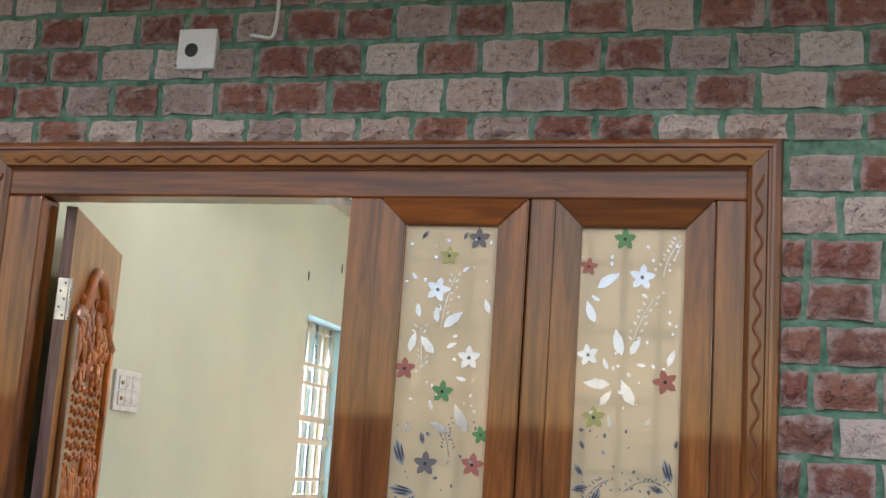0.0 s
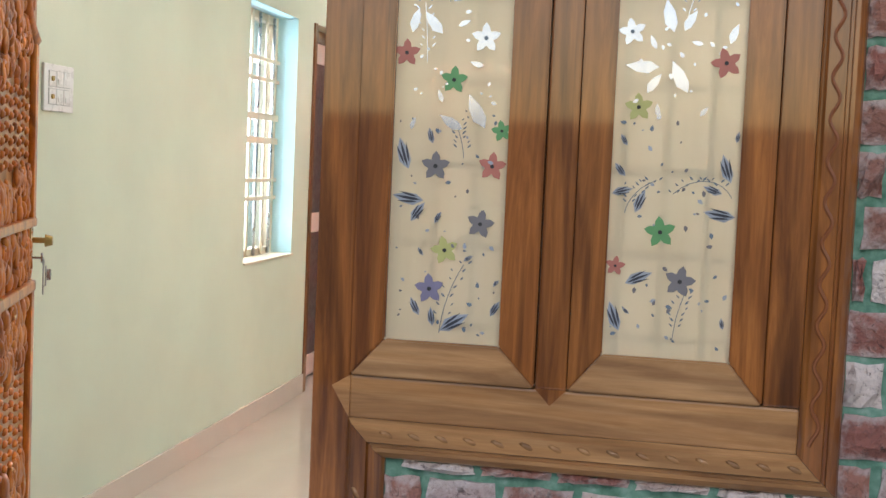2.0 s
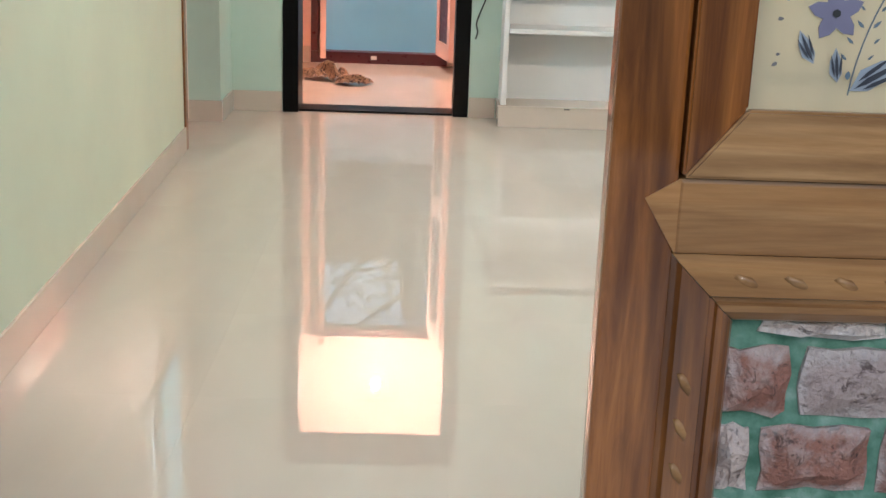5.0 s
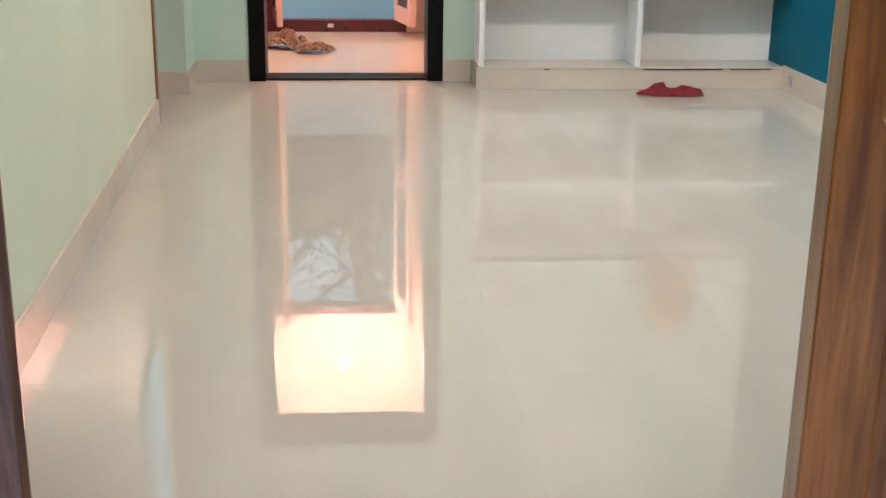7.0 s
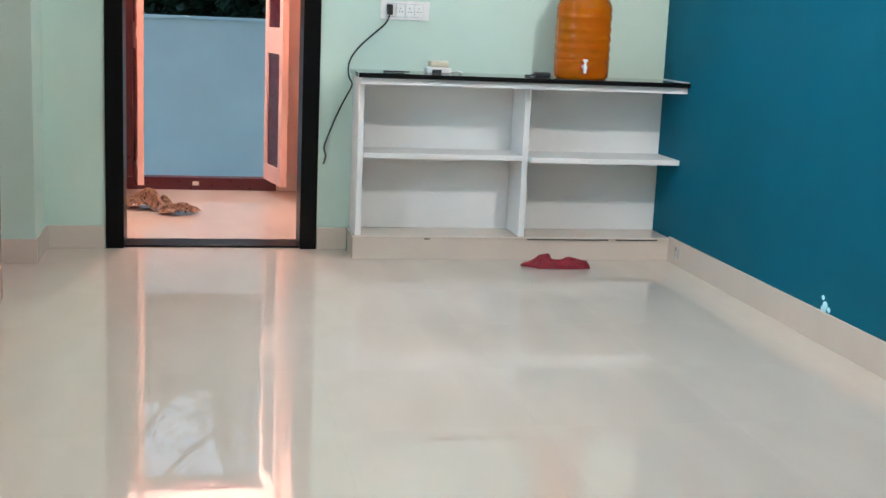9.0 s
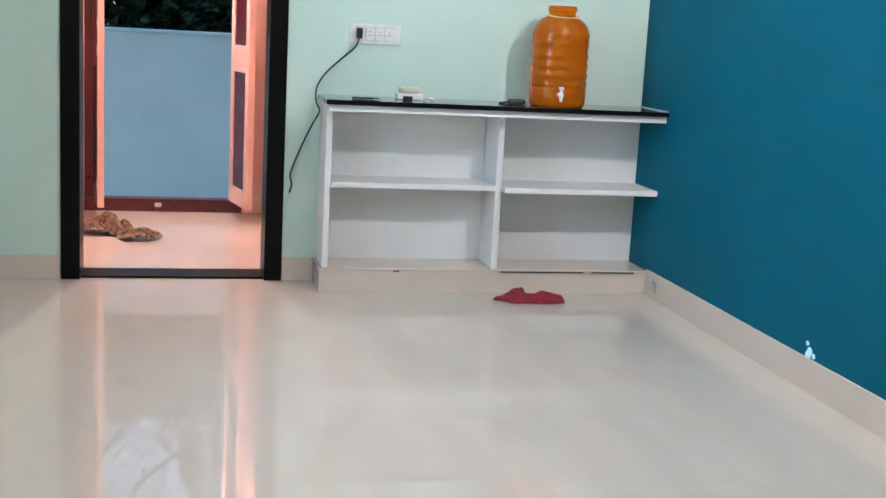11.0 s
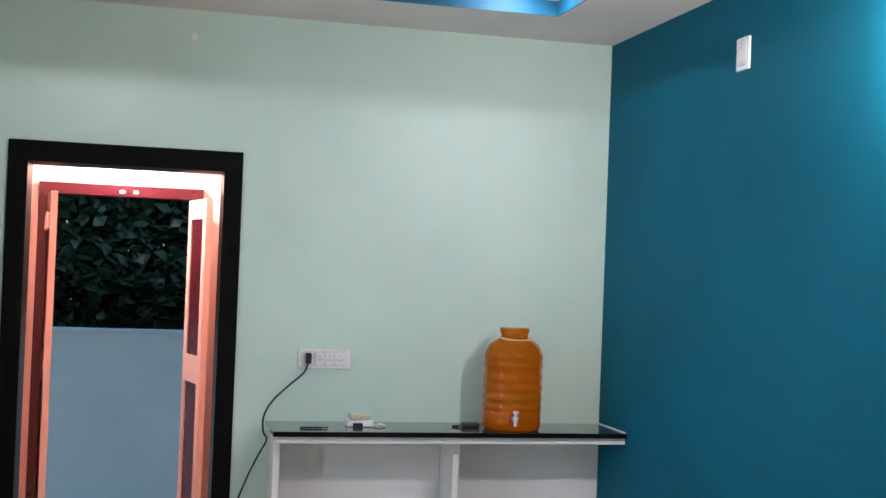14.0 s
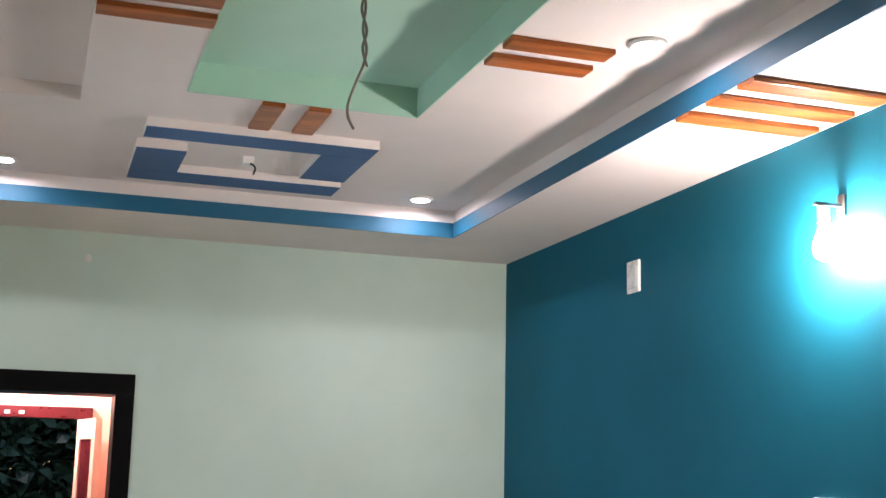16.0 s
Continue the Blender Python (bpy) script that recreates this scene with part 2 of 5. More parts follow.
SKIRT_TILE = tile_material("cream_skirting_tile", (0.62, 0.515, 0.425), 0.12)
PORCH_TILE = tile_material("grey_porch_tile", (0.40, 0.38, 0.35), 0.25)
JOINT = plain("tile_joint", (0.56, 0.495, 0.42), 0.1)
STEEL = plain("brushed_steel", (0.55, 0.55, 0.55), 0.3, 1.0)
BRASS = plain("aged_brass", (0.45, 0.30, 0.10), 0.3, 1.0)
MIRROR = plain("silver_film", (0.56, 0.62, 0.78), 0.14, 0.75, vary=0.25)
PLASTIC = plain("white_plastic", (0.78, 0.76, 0.72), 0.3, vary=0.04)
PLASTIC_GREY = plain("grey_plastic_gap", (0.40, 0.39, 0.37), 0.4)
BLACK_PLASTIC = plain("black_plastic", (0.012, 0.012, 0.012), 0.4)
SOCKET_DARK = plain("socket_hole", (0.02, 0.02, 0.02), 0.6)
FROST = frosted_pane()
RED_CLOTH = plain("red_cloth", (0.26, 0.012, 0.022), 0.9, scale=30, vary=0.5)
LEAF_DARK = plain("hedge_leaf", (0.026, 0.075, 0.045), 0.42, scale=6, vary=0.5)
LEAF_TREE = plain("tree_leaf", (0.022, 0.05, 0.028), 0.5, scale=4, vary=0.5)
BARK = plain("bark", (0.10, 0.075, 0.05), 0.9, scale=25, vary=0.5)
GROUND = plain("dry_ground", (0.22, 0.18, 0.13), 0.95, scale=3, vary=0.4)
CONCRETE = plain("grey_plaster", (0.34, 0.33, 0.31), 0.9, scale=5, vary=0.2)
STRIPE = {k: plain(k + "_film", c, 0.45, vary=0.2) for k, c in
          {"green": (0.10, 0.30, 0.11), "red": (0.46, 0.15, 0.11), "yellow": (0.46, 0.45, 0.16), "steel": (0.36, 0.40, 0.46),
           "grey": (0.17, 0.155, 0.16), "violet": (0.20, 0.18, 0.27), "slate": (0.13, 0.18, 0.23), "dark": (0.038, 0.040, 0.055)}.items()}


# ---------------------------------------------------------------- mesh helpers
def mesh_of(name, bm, mat):
    me = bpy.data.meshes.new(name)
    bmesh.ops.recalc_face_normals(bm, faces=bm.faces)
    bm.to_mesh(me)
    bm.free()
    me.materials.append(mat)
    return me


def part(name, bm, mat, parent=None, label="", smooth=False):
    me = mesh_of(name, bm, mat)
    if smooth:
        for p in me.polygons:
            p.use_smooth = True
    ob = new(name, me)
    if parent is not None:
        ob.parent = parent
        ob.matrix_parent_inverse = world_of(parent).inverted()
    return tagged(ob, label)


def world_of(ob):
    m = ob.matrix_basis.copy()
    return m if ob.parent is None else world_of(ob.parent) @ ob.matrix_parent_inverse @ m


def thing(name, at, label, category, group="", kind=""):
    e = new(name)
    e.empty_display_size = 0.1
    e.matrix_basis = Matrix.Translation(at)
    return tagged(e, label, category, group, kind)


def box(bm, x0, x1, y0, y1, z0, z1, bev=0.0, m=None):
    r = bmesh.ops.create_cube(bm, size=1.0)
    vs = r["verts"]
    for v in vs:
        v.co = Vector(((x0 + x1) / 2 + v.co.x * (x1 - x0), (y0 + y1) / 2 + v.co.y * (y1 - y0), (z0 + z1) / 2 + v.co.z * (z1 - z0)))
    if bev:
        es = list({e for v in vs for e in v.link_edges})
        g = bmesh.ops.bevel(bm, geom=es, offset=bev, segments=2, affect="EDGES", profile=0.6)
        vs = list({v for f in g["faces"] for v in f.verts} | {v for v in vs if v.is_valid})
    if m is not None:
        for v in vs:
            v.co = m @ v.co
    return bm


def boxes(*specs, bev=0.0):
    bm = bmesh.new()
    for s in specs:
        box(bm, *s, bev=bev)
    return bm


def cyl(bm, p0, p1, r0, r1=None, seg=14):
    p0, p1 = Vector(p0), Vector(p1)
    d = p1 - p0
    m = Matrix.Translation((p0 + p1) / 2) @ d.to_track_quat("Z", "Y").to_matrix().to_4x4()
    bmesh.ops.create_cone(bm, cap_ends=True, segments=seg, radius1=r0, radius2=r0 if r1 is None else r1, depth=d.length, matrix=m)
    return bm


def tube(bm, pts, r, seg=8):
    """A round cord through the points."""
    pts = [Vector(p) for p in pts]
    rings = []
    for i, p in enumerate(pts):
        d = (pts[min(i + 1, len(pts) - 1)] - pts[max(i - 1, 0)]).normalized()
        a = d.orthogonal().normalized() if i == 0 else (rings_axis - d * rings_axis.dot(d)).normalized()
        rings_axis = a
        b = d.cross(a)
        rings.append([bm.verts.new(p + r * (math.cos(2 * math.pi * k / seg) * a + math.sin(2 * math.pi * k / seg) * b)) for k in range(seg)])
    for u, v in zip(rings, rings[1:]):
        for k in range(seg):
            bm.faces.new((u[k], u[(k + 1) % seg], v[(k + 1) % seg], v[k]))
    bm.faces.new(rings[0]), bm.faces.new(rings[-1])
    return bm


def smooth_path(pts, n=8):
    out = []
    P = [Vector(p) for p in pts]
    for i in range(len(P) - 1):
        a, b, c, d = P[max(i - 1, 0)], P[i], P[i + 1], P[min(i + 2, len(P) - 1)]
        for k in range(n):
            t = k / n
            out.append(0.5 * (2 * b + (c - a) * t + (2 * a - 5 * b + 4 * c - d) * t * t + (3 * b - a - 3 * c + d) * t ** 3))
    return out + [P[-1]]


def lathe(bm, prof, seg=40, m=None, wob=None):
    rings = []
    for r, z in prof:
        rings.append([bm.verts.new((r * math.cos(2 * math.pi * k / seg), r * math.sin(2 * math.pi * k / seg), z)) for k in range(seg)])
    for u, v in zip(rings, rings[1:]):
        for k in range(seg):
            bm.faces.new((u[k], u[(k + 1) % seg], v[(k + 1) % seg], v[k]))
    bm.faces.new(rings[0]), bm.faces.new(rings[-1])
    if m is not None:
        bmesh.ops.transform(bm, matrix=m, verts=bm.verts)
    return bm


def strip(bm, prof, length, m, cut0=0.0, cut1=0.0):
    """Extrude a profile (u across, w out) along a length; the ends are cut aslant by cut0 and cut1."""
    a = [bm.verts.new(m @ Vector((cut0 * u, u, w))) for u, w in prof]
    b = [bm.verts.new(m @ Vector((length - cut1 * u, u, w))) for u, w in prof]
    n = len(prof)
    for k in range(n):
        bm.faces.new((a[k], a[(k + 1) % n], b[(k + 1) % n], b[k]))
    bm.faces.new(a), bm.faces.new(b)
    return bm


def structure(name, bm, mat, label):
    return tagged(part(name, bm, mat), label, "", "", "structure")


# ---------------------------------------------------------------- the shell
X1, Y1 = 3.05, 5.205          # teal wall, far wall
WALL_IN = 0.09                # room face of the front wall
TOP = 3.05
OP0, OP1, OPZ = 0.29, 1.25, 2.042   # entrance opening
FX0, FX1, FZ = 0.09, 2.385, 2.205   # outside of the carved frame

# the west wall runs a little out of square
SLANT, SLANT_Y, W_END = -0.024, 1.5, 4.10


def west_x(y):
    return SLANT * (y - SLANT_Y)


def slanted(bm):
    for v in bm.verts:
        v.co.x += west_x(v.co.y)
    return bm


structure("wall_west", slanted(boxes((-0.23, 0, WALL_IN, 3.00, 0, TOP), (-0.23, 0, 3.00, 3.80, 0, 0.820), (-0.23, 0, 3.00, 3.80, 2.105, TOP),
                             (-0.23, 0, 3.80, W_END, 0, TOP), (-0.23, 0, W_END, 4.84, 2.12, TOP))), WEST, "pale green-cream painted plaster wall with a window")
structure("wall_pillar", boxes((-1.7, -0.015, 4.84, Y1 + 0.23, 0, TOP)), MINT, "mint green painted wall return beside the doorway")
structure("wall_north", boxes((-0.015, 0.265, Y1, Y1 + 0.23, 0, TOP), (0.265, 1.28, Y1, Y1 + 0.23, 2.12, TOP), (1.28, X1 + 0.23, Y1, Y1 + 0.23, 0, TOP)),
          MINT, "mint green painted far wall with a doorway")
structure("wall_east", boxes((X1, X1 + 0.23, WALL_IN, Y1, 0, TOP)), TEAL, "deep teal painted wall")
structure("wall_side_room", boxes((-1.93, -1.7, W_END - 0.23, Y1 + 0.23, 0, TOP), (-1.7, -0.292, W_END - 0.23, W_END, 0, TOP)), MINT, "mint painted wall of the side room")
# front wall: mortar bed outside, plaster inside
front = [(-0.6, FX0 + 0.02, 0.0, 2.9), (FX1 - 0.02, 4.2, 0.0, 2.9), (FX0 + 0.02, FX1 - 0.02, FZ - 0.02, 2.9), (1.40, FX1 - 0.02, 0.0, 0.71)]
structure("wall_south", boxes(*[(a, b, 0.012, WALL_IN - 0.012, z0, z1) for a, b, z0, z1 in front]), MORTAR, "green mortar bed of the brick-faced entrance wall")
structure("wall_south_plaster", boxes(*[(max(a, 0), min(b, X1), WALL_IN - 0.012, WALL_IN, z0, min(z1, 2.9)) for a, b, z0, z1 in front]),
          MINT, "mint painted inside of the entrance wall")

# ceiling: dropped border, blue cove, raised tray with a mint recess
CX0, CX1, CY0, CY1 = 0.50, 2.58, 0.62, 4.655
SOF, UP = 2.752, 2.872
structure("ceiling_border", boxes((-0.09, CX0, WALL_IN, Y1, SOF, TOP), (CX1, X1, WALL_IN, Y1, SOF, TOP), (CX0, CX1, WALL_IN, CY0, SOF, TOP),
                                  (CX0, CX1, CY1, Y1, SOF, TOP)), WHITE, "white dropped ceiling border")
bm = boxes((CX0, CX0 + 0.006, CY0, CY1, SOF - 0.003, SOF + 0.064), (CX1 - 0.006, CX1, CY0, CY1, SOF - 0.003, SOF + 0.064),
           (CX0 + 0.006, CX1 - 0.006, CY0, CY0 + 0.006, SOF - 0.003, SOF + 0.064), (CX0 + 0.006, CX1 - 0.006, CY1 - 0.006, CY1, SOF - 0.003, SOF + 0.064))
structure("ceiling_cove", bm, COVE_BLUE, "bright blue painted edge of the ceiling tray")
MX0, MX1, MY0, MY1 = 1.235, 1.995, 1.75, 3.33
LX0, LX1, LY0, LY1 = 0.56, 0.925, 1.60, 3.56
structure("ceiling", boxes((CX0, LX0, CY0, CY1, UP, TOP), (LX1, MX0, CY0, CY1, UP, TOP), (MX1, CX1, CY0, CY1, UP, TOP),
                           (LX0, LX1, CY0, LY0, UP, TOP), (LX0, LX1, LY1, CY1, UP, TOP), (LX0, LX1, LY0, LY1, UP + 0.05, TOP),
                           (MX0, MX1, CY0, MY0, UP, TOP), (MX0, MX1, MY1, CY1, UP, TOP)), WHITE, "white raised ceiling tray")
structure("ceiling_recess", boxes((MX0, MX1, MY0, MY1, UP + 0.10, TOP), (MX0, MX0 + 0.005, MY0, MY1, UP - 0.002, UP + 0.10),
                                  (MX1 - 0.005, MX1, MY0, MY1, UP - 0.002, UP + 0.10), (MX0 + 0.005, MX1 - 0.005, MY0, MY0 + 0.005, UP - 0.002, UP + 0.10),
                                  (MX0 + 0.005, MX1 - 0.005, MY1 - 0.005, MY1, UP - 0.002, UP + 0.10)), MINT_CEIL, "mint green recess in the ceiling")
structure("ceiling_side_room", boxes((-1.7, -0.30, W_END, 4.84, 2.8, TOP)), WHITE, "white side room ceiling")
structure("roof", boxes((-0.23, 4.2, 0.0, 7.34, TOP, TOP + 0.12), (-2.0, -0.23, W_END - 0.23, 7.34, TOP, TOP + 0.12)), CONCRETE, "grey concrete roof slab")
structure("porch_roof", boxes((-2.0, 4.6, -0.85, 0.012, 2.9, 3.04)), CONCRETE, "grey concrete porch slab")

# second space behind the far doorway
VX0, VX1, VY0, VY1 = -0.35, 1.52, Y1 + 0.23, 7.20
structure("wall_passage_west", boxes((VX0 - 0.12, VX0, VY0, VY1 + 0.12, 0, TOP)), PEACH, "peach painted passage wall")
structure("wall_passage_east", boxes((VX1, VX1 + 0.12, VY0, VY1 + 0.12, 0, TOP)), PEACH, "peach painted passage wall")
structure("wall_passage_north", boxes((VX0, 0.236, VY1, VY1 + 0.12, 0, TOP), (1.197, VX1, VY1, VY1 + 0.12, 0, TOP), (0.236, 1.197, VY1, VY1 + 0.12, 2.055, TOP)),
          PEACH, "peach painted passage wall with an outer doorway")
structure("wall_passage_south", boxes((VX0, 0.265, VY0, VY0 + 0.006, 0, TOP), (1.28, VX1, VY0, VY0 + 0.006, 0, TOP), (0.265, 1.28, VY0, VY0 + 0.006, 2.12, TOP)),
          PEACH, "peach painted back of the far wall")
structure("ceiling_passage", boxes((VX0, VX1, VY0, VY1, 2.86, TOP)), WHITE, "white passage ceiling")

# ground and outside
bm = bmesh.new()
bmesh.ops.create_grid(bm, x_segments=1, y_segments=1, size=900, matrix=Matrix.Translation((0, 0, -0.45)))
structure("ground", bm, GROUND, "bare brown ground")
# Unseen wall, added so glass film and varnish reflect dark below eye level.
structure("unseen_front_wall", boxes((-9.0, 12.0, -8.2, -8.0, -0.45, 1.78)), CONCRETE, "unseen grey wall added to darken low reflections")
structure("porch_floor", boxes((-2.0, 4.6, -4.6, 0.0, -0.44, -0.03)), PORCH_TILE, "grey tiled porch floor")
structure("floor_base", boxes((-0.23, X1 + 0.3, 0.0, 7.32, -0.44, -0.0006), (-1.95, -0.23, W_END - 0.23, 7.32, -0.44, -0.0006)), JOINT, "floor bed under the tiles")

# skirting
SK = 0.11
structure("baseboard_west", slanted(boxes((0, 0.010, WALL_IN, W_END, 0, SK), bev=0.002)), SKIRT_TILE, "cream tiled skirting along the mint wall")
structure("baseboard_east", boxes((X1 - 0.010, X1, WALL_IN, 4.945, 0, 0.125), bev=0.002), SKIRT_TILE, "cream tiled skirting along the teal wall")
structure("baseboard_north", boxes((-0.005, 0.262, Y1 - 0.010, Y1, 0, SK), (1.283, 1.428, Y1 - 0.010, Y1, 0, SK), bev=0.002), SKIRT_TILE, "cream tiled skirting")
structure("baseboard_pillar", boxes((-1.0, -0.005, 4.83, 4.84, 0, SK), (-0.015, -0.005, 4.84, Y1 - 0.010, 0, SK), bev=0.002), SKIRT_TILE, "cream tiled skirting")
structure("baseboard_passage", boxes((VX0, 0.23, VY1 - 0.010, VY1, 0, SK), (1.203, VX1, VY1 - 0.010, VY1, 0, SK), (VX1 - 0.01, VX1, VY0 + 0.01, VY1 - 0.01, 0, SK), bev=0.002),
          SKIRT_TILE, "cream tiled passage skirting")


# ---------------------------------------------------------------- entrance frame
def entrance_frame():
    root = thing("entrance_frame", (0.6, 0.03, 0), "varnished carved teak frame of the entrance door and side windows", "door frame", kind="structure")
    prof = [(0, 0.06), (0, 0.0), (0.005, -0.010), (0.018, -0.022), (0.026, -0.022), (0.028, -0.014), (0.034, -0.014),
            (0.038, -0.024), (0.074, -0.020), (0.080, -0.012), (0.086, -0.006), (0.086, 0.06)]
    w = 0.086

    def moulding(name, x0, z0, length, direction, flip, mat, cut0=0.0, cut1=0.0):
        # u runs from the outer edge inwards; w is the y direction
        bm = bmesh.new()
        if direction == "h":
            m = Matrix(((1, 0, 0, x0), (0, 0, 1, 0), (0, -1 if not flip else 1, 0, z0), (0, 0, 0, 1)))
        else:
            m = Matrix(((0, 1 if not flip else -1, 0, x0), (0, 0, 1, 0), (1, 0, 0, z0), (0, 0, 0, 1)))
        strip(bm, prof, length, m, cut0, cut1)
        return part(name, bm, mat, root)

    g = 0.0007
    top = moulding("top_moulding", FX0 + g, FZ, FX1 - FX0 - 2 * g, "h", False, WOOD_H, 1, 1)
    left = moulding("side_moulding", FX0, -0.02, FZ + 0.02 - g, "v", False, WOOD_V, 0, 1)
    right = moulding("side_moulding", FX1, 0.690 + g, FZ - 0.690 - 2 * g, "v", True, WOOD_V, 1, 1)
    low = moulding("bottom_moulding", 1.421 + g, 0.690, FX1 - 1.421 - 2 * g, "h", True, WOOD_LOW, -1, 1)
    inner = moulding("inner_moulding", 1.421, -0.02, 0.710 - g, "v", True, WOOD_V, 0, -1)

    def wave(parent, along, fixed, a, b, amp=0.0085, step=0.084):
        bm = bmesh.new()
        pts = []
        n = int((b - a) / step * 12)
        for i in range(n + 1):
            s = a + (b - a) * i / n
            o = amp * math.cos(2 * math.pi * s / step)
            pts.append((s, -0.0225, fixed + o) if along == "x" else (fixed + o, -0.0225, s))
        tube(bm, pts, 0.0042, 6)
        part("carved_wave", bm, WAVE, parent, "raised wavy line coloured as a shaded groove")
    wave(top, "x", FZ - 0.056, FX0 + 0.10, FX1 - 0.09)
    wave(left, "z", FX0 + 0.056, 0.05, FZ - 0.10)
    wave(right, "z", FX1 - 0.056, 0.80, FZ - 0.10)


    def dashes(parent, along, fixed, a, b):
        k = 0
        while a + k * 0.062 < b:
            s0 = a + k * 0.062
            bm = bmesh.new()
            p = Vector((s0, -0.0215, fixed)) if along == "x" else Vector((fixed, -0.0215, s0))
            mm = Matrix.Translation(p) @ Matrix.Rotation(0.5 if along == "x" else 1.05, 4, "Y") @ Matrix.Diagonal((0.022, 0.0018, 0.0075, 1))
            bmesh.ops.create_icosphere(bm, subdivisions=1, radius=1.0, matrix=mm)
            part("carved_notch", bm, NOTCH, parent, "", True)
            k += 1
    dashes(low, "x", 0.690 + 0.056, 1.43, FX1 - 0.08)
    dashes(inner, "z", 1.421 - 0.056, 0.05, 0.66)
    iz, ix0, ix1 = FZ - w, FX0 + w, FX1 - w
    part("header", boxes((ix0, ix1, -0.006, WALL_IN, OPZ, iz), bev=0.006), WOOD_H, root)
    part("door_jamb", boxes((ix0, OP0, -0.008, WALL_IN, -0.02, OPZ), bev=0.008), WOOD_V, root)
    part("door_jamb", boxes((OP1, 1.336, -0.008, 0.040, -0.02, OPZ), bev=0.006), WOOD_V, root)
    part("rebate", boxes((1.296, 1.336, 0.0405, WALL_IN, -0.02, OPZ), bev=0.004), RAW_WOOD, root, "pale rebate of the jamb")
    part("mullion", boxes((1.748, 1.816, -0.009, 0.07, 0.872, OPZ), bev=0.006), WOOD_V, root)
    # Strips added behind the sash edges to block light through the gaps.
    for xa, xb in ((1.3365, 1.360), (1.730, 1.747), (1.817, 1.835), (2.205, 2.2235)):
        part("sash_stop", boxes((xa, xb, 0.0325, 0.046, 0.8725, OPZ - 0.001)), WOOD_V, root)
    part("end_post", boxes((2.224, ix1, -0.007, 0.07, 0.872, OPZ), bev=0.006), WOOD_V, root)
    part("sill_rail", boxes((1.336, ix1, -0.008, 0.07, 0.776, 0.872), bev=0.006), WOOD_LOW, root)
    # spear-pointed tongues where rail and mullion are let into their neighbours
    for name, tri, mat in (("rail_tongue", ((1.338, 0.776), (1.338, 0.872), (1.296, 0.846)), WOOD_LOW),
                           ("mullion_tongue", ((1.748, 0.8735), (1.816, 0.8735), (1.782, 0.838)), WOOD_V)):
        bm = bmesh.new()
        f = [bm.verts.new((x, -0.0105, z)) for x, z in tri]
        k = [bm.verts.new((x, -0.004, z)) for x, z in tri]
        bm.faces.new(f), bm.faces.new(k)
        for i in range(3):
            bm.faces.new((f[i], f[(i + 1) % 3], k[(i + 1) % 3], k[i]))
        part(name, bm, mat, root, "pointed joint")
    part("door_sill", boxes((OP0, OP1, 0.0, WALL_IN, -0.02, 0.012), bev=0.004), BLACK_FRAME, root, "dark stone threshold")
    return root


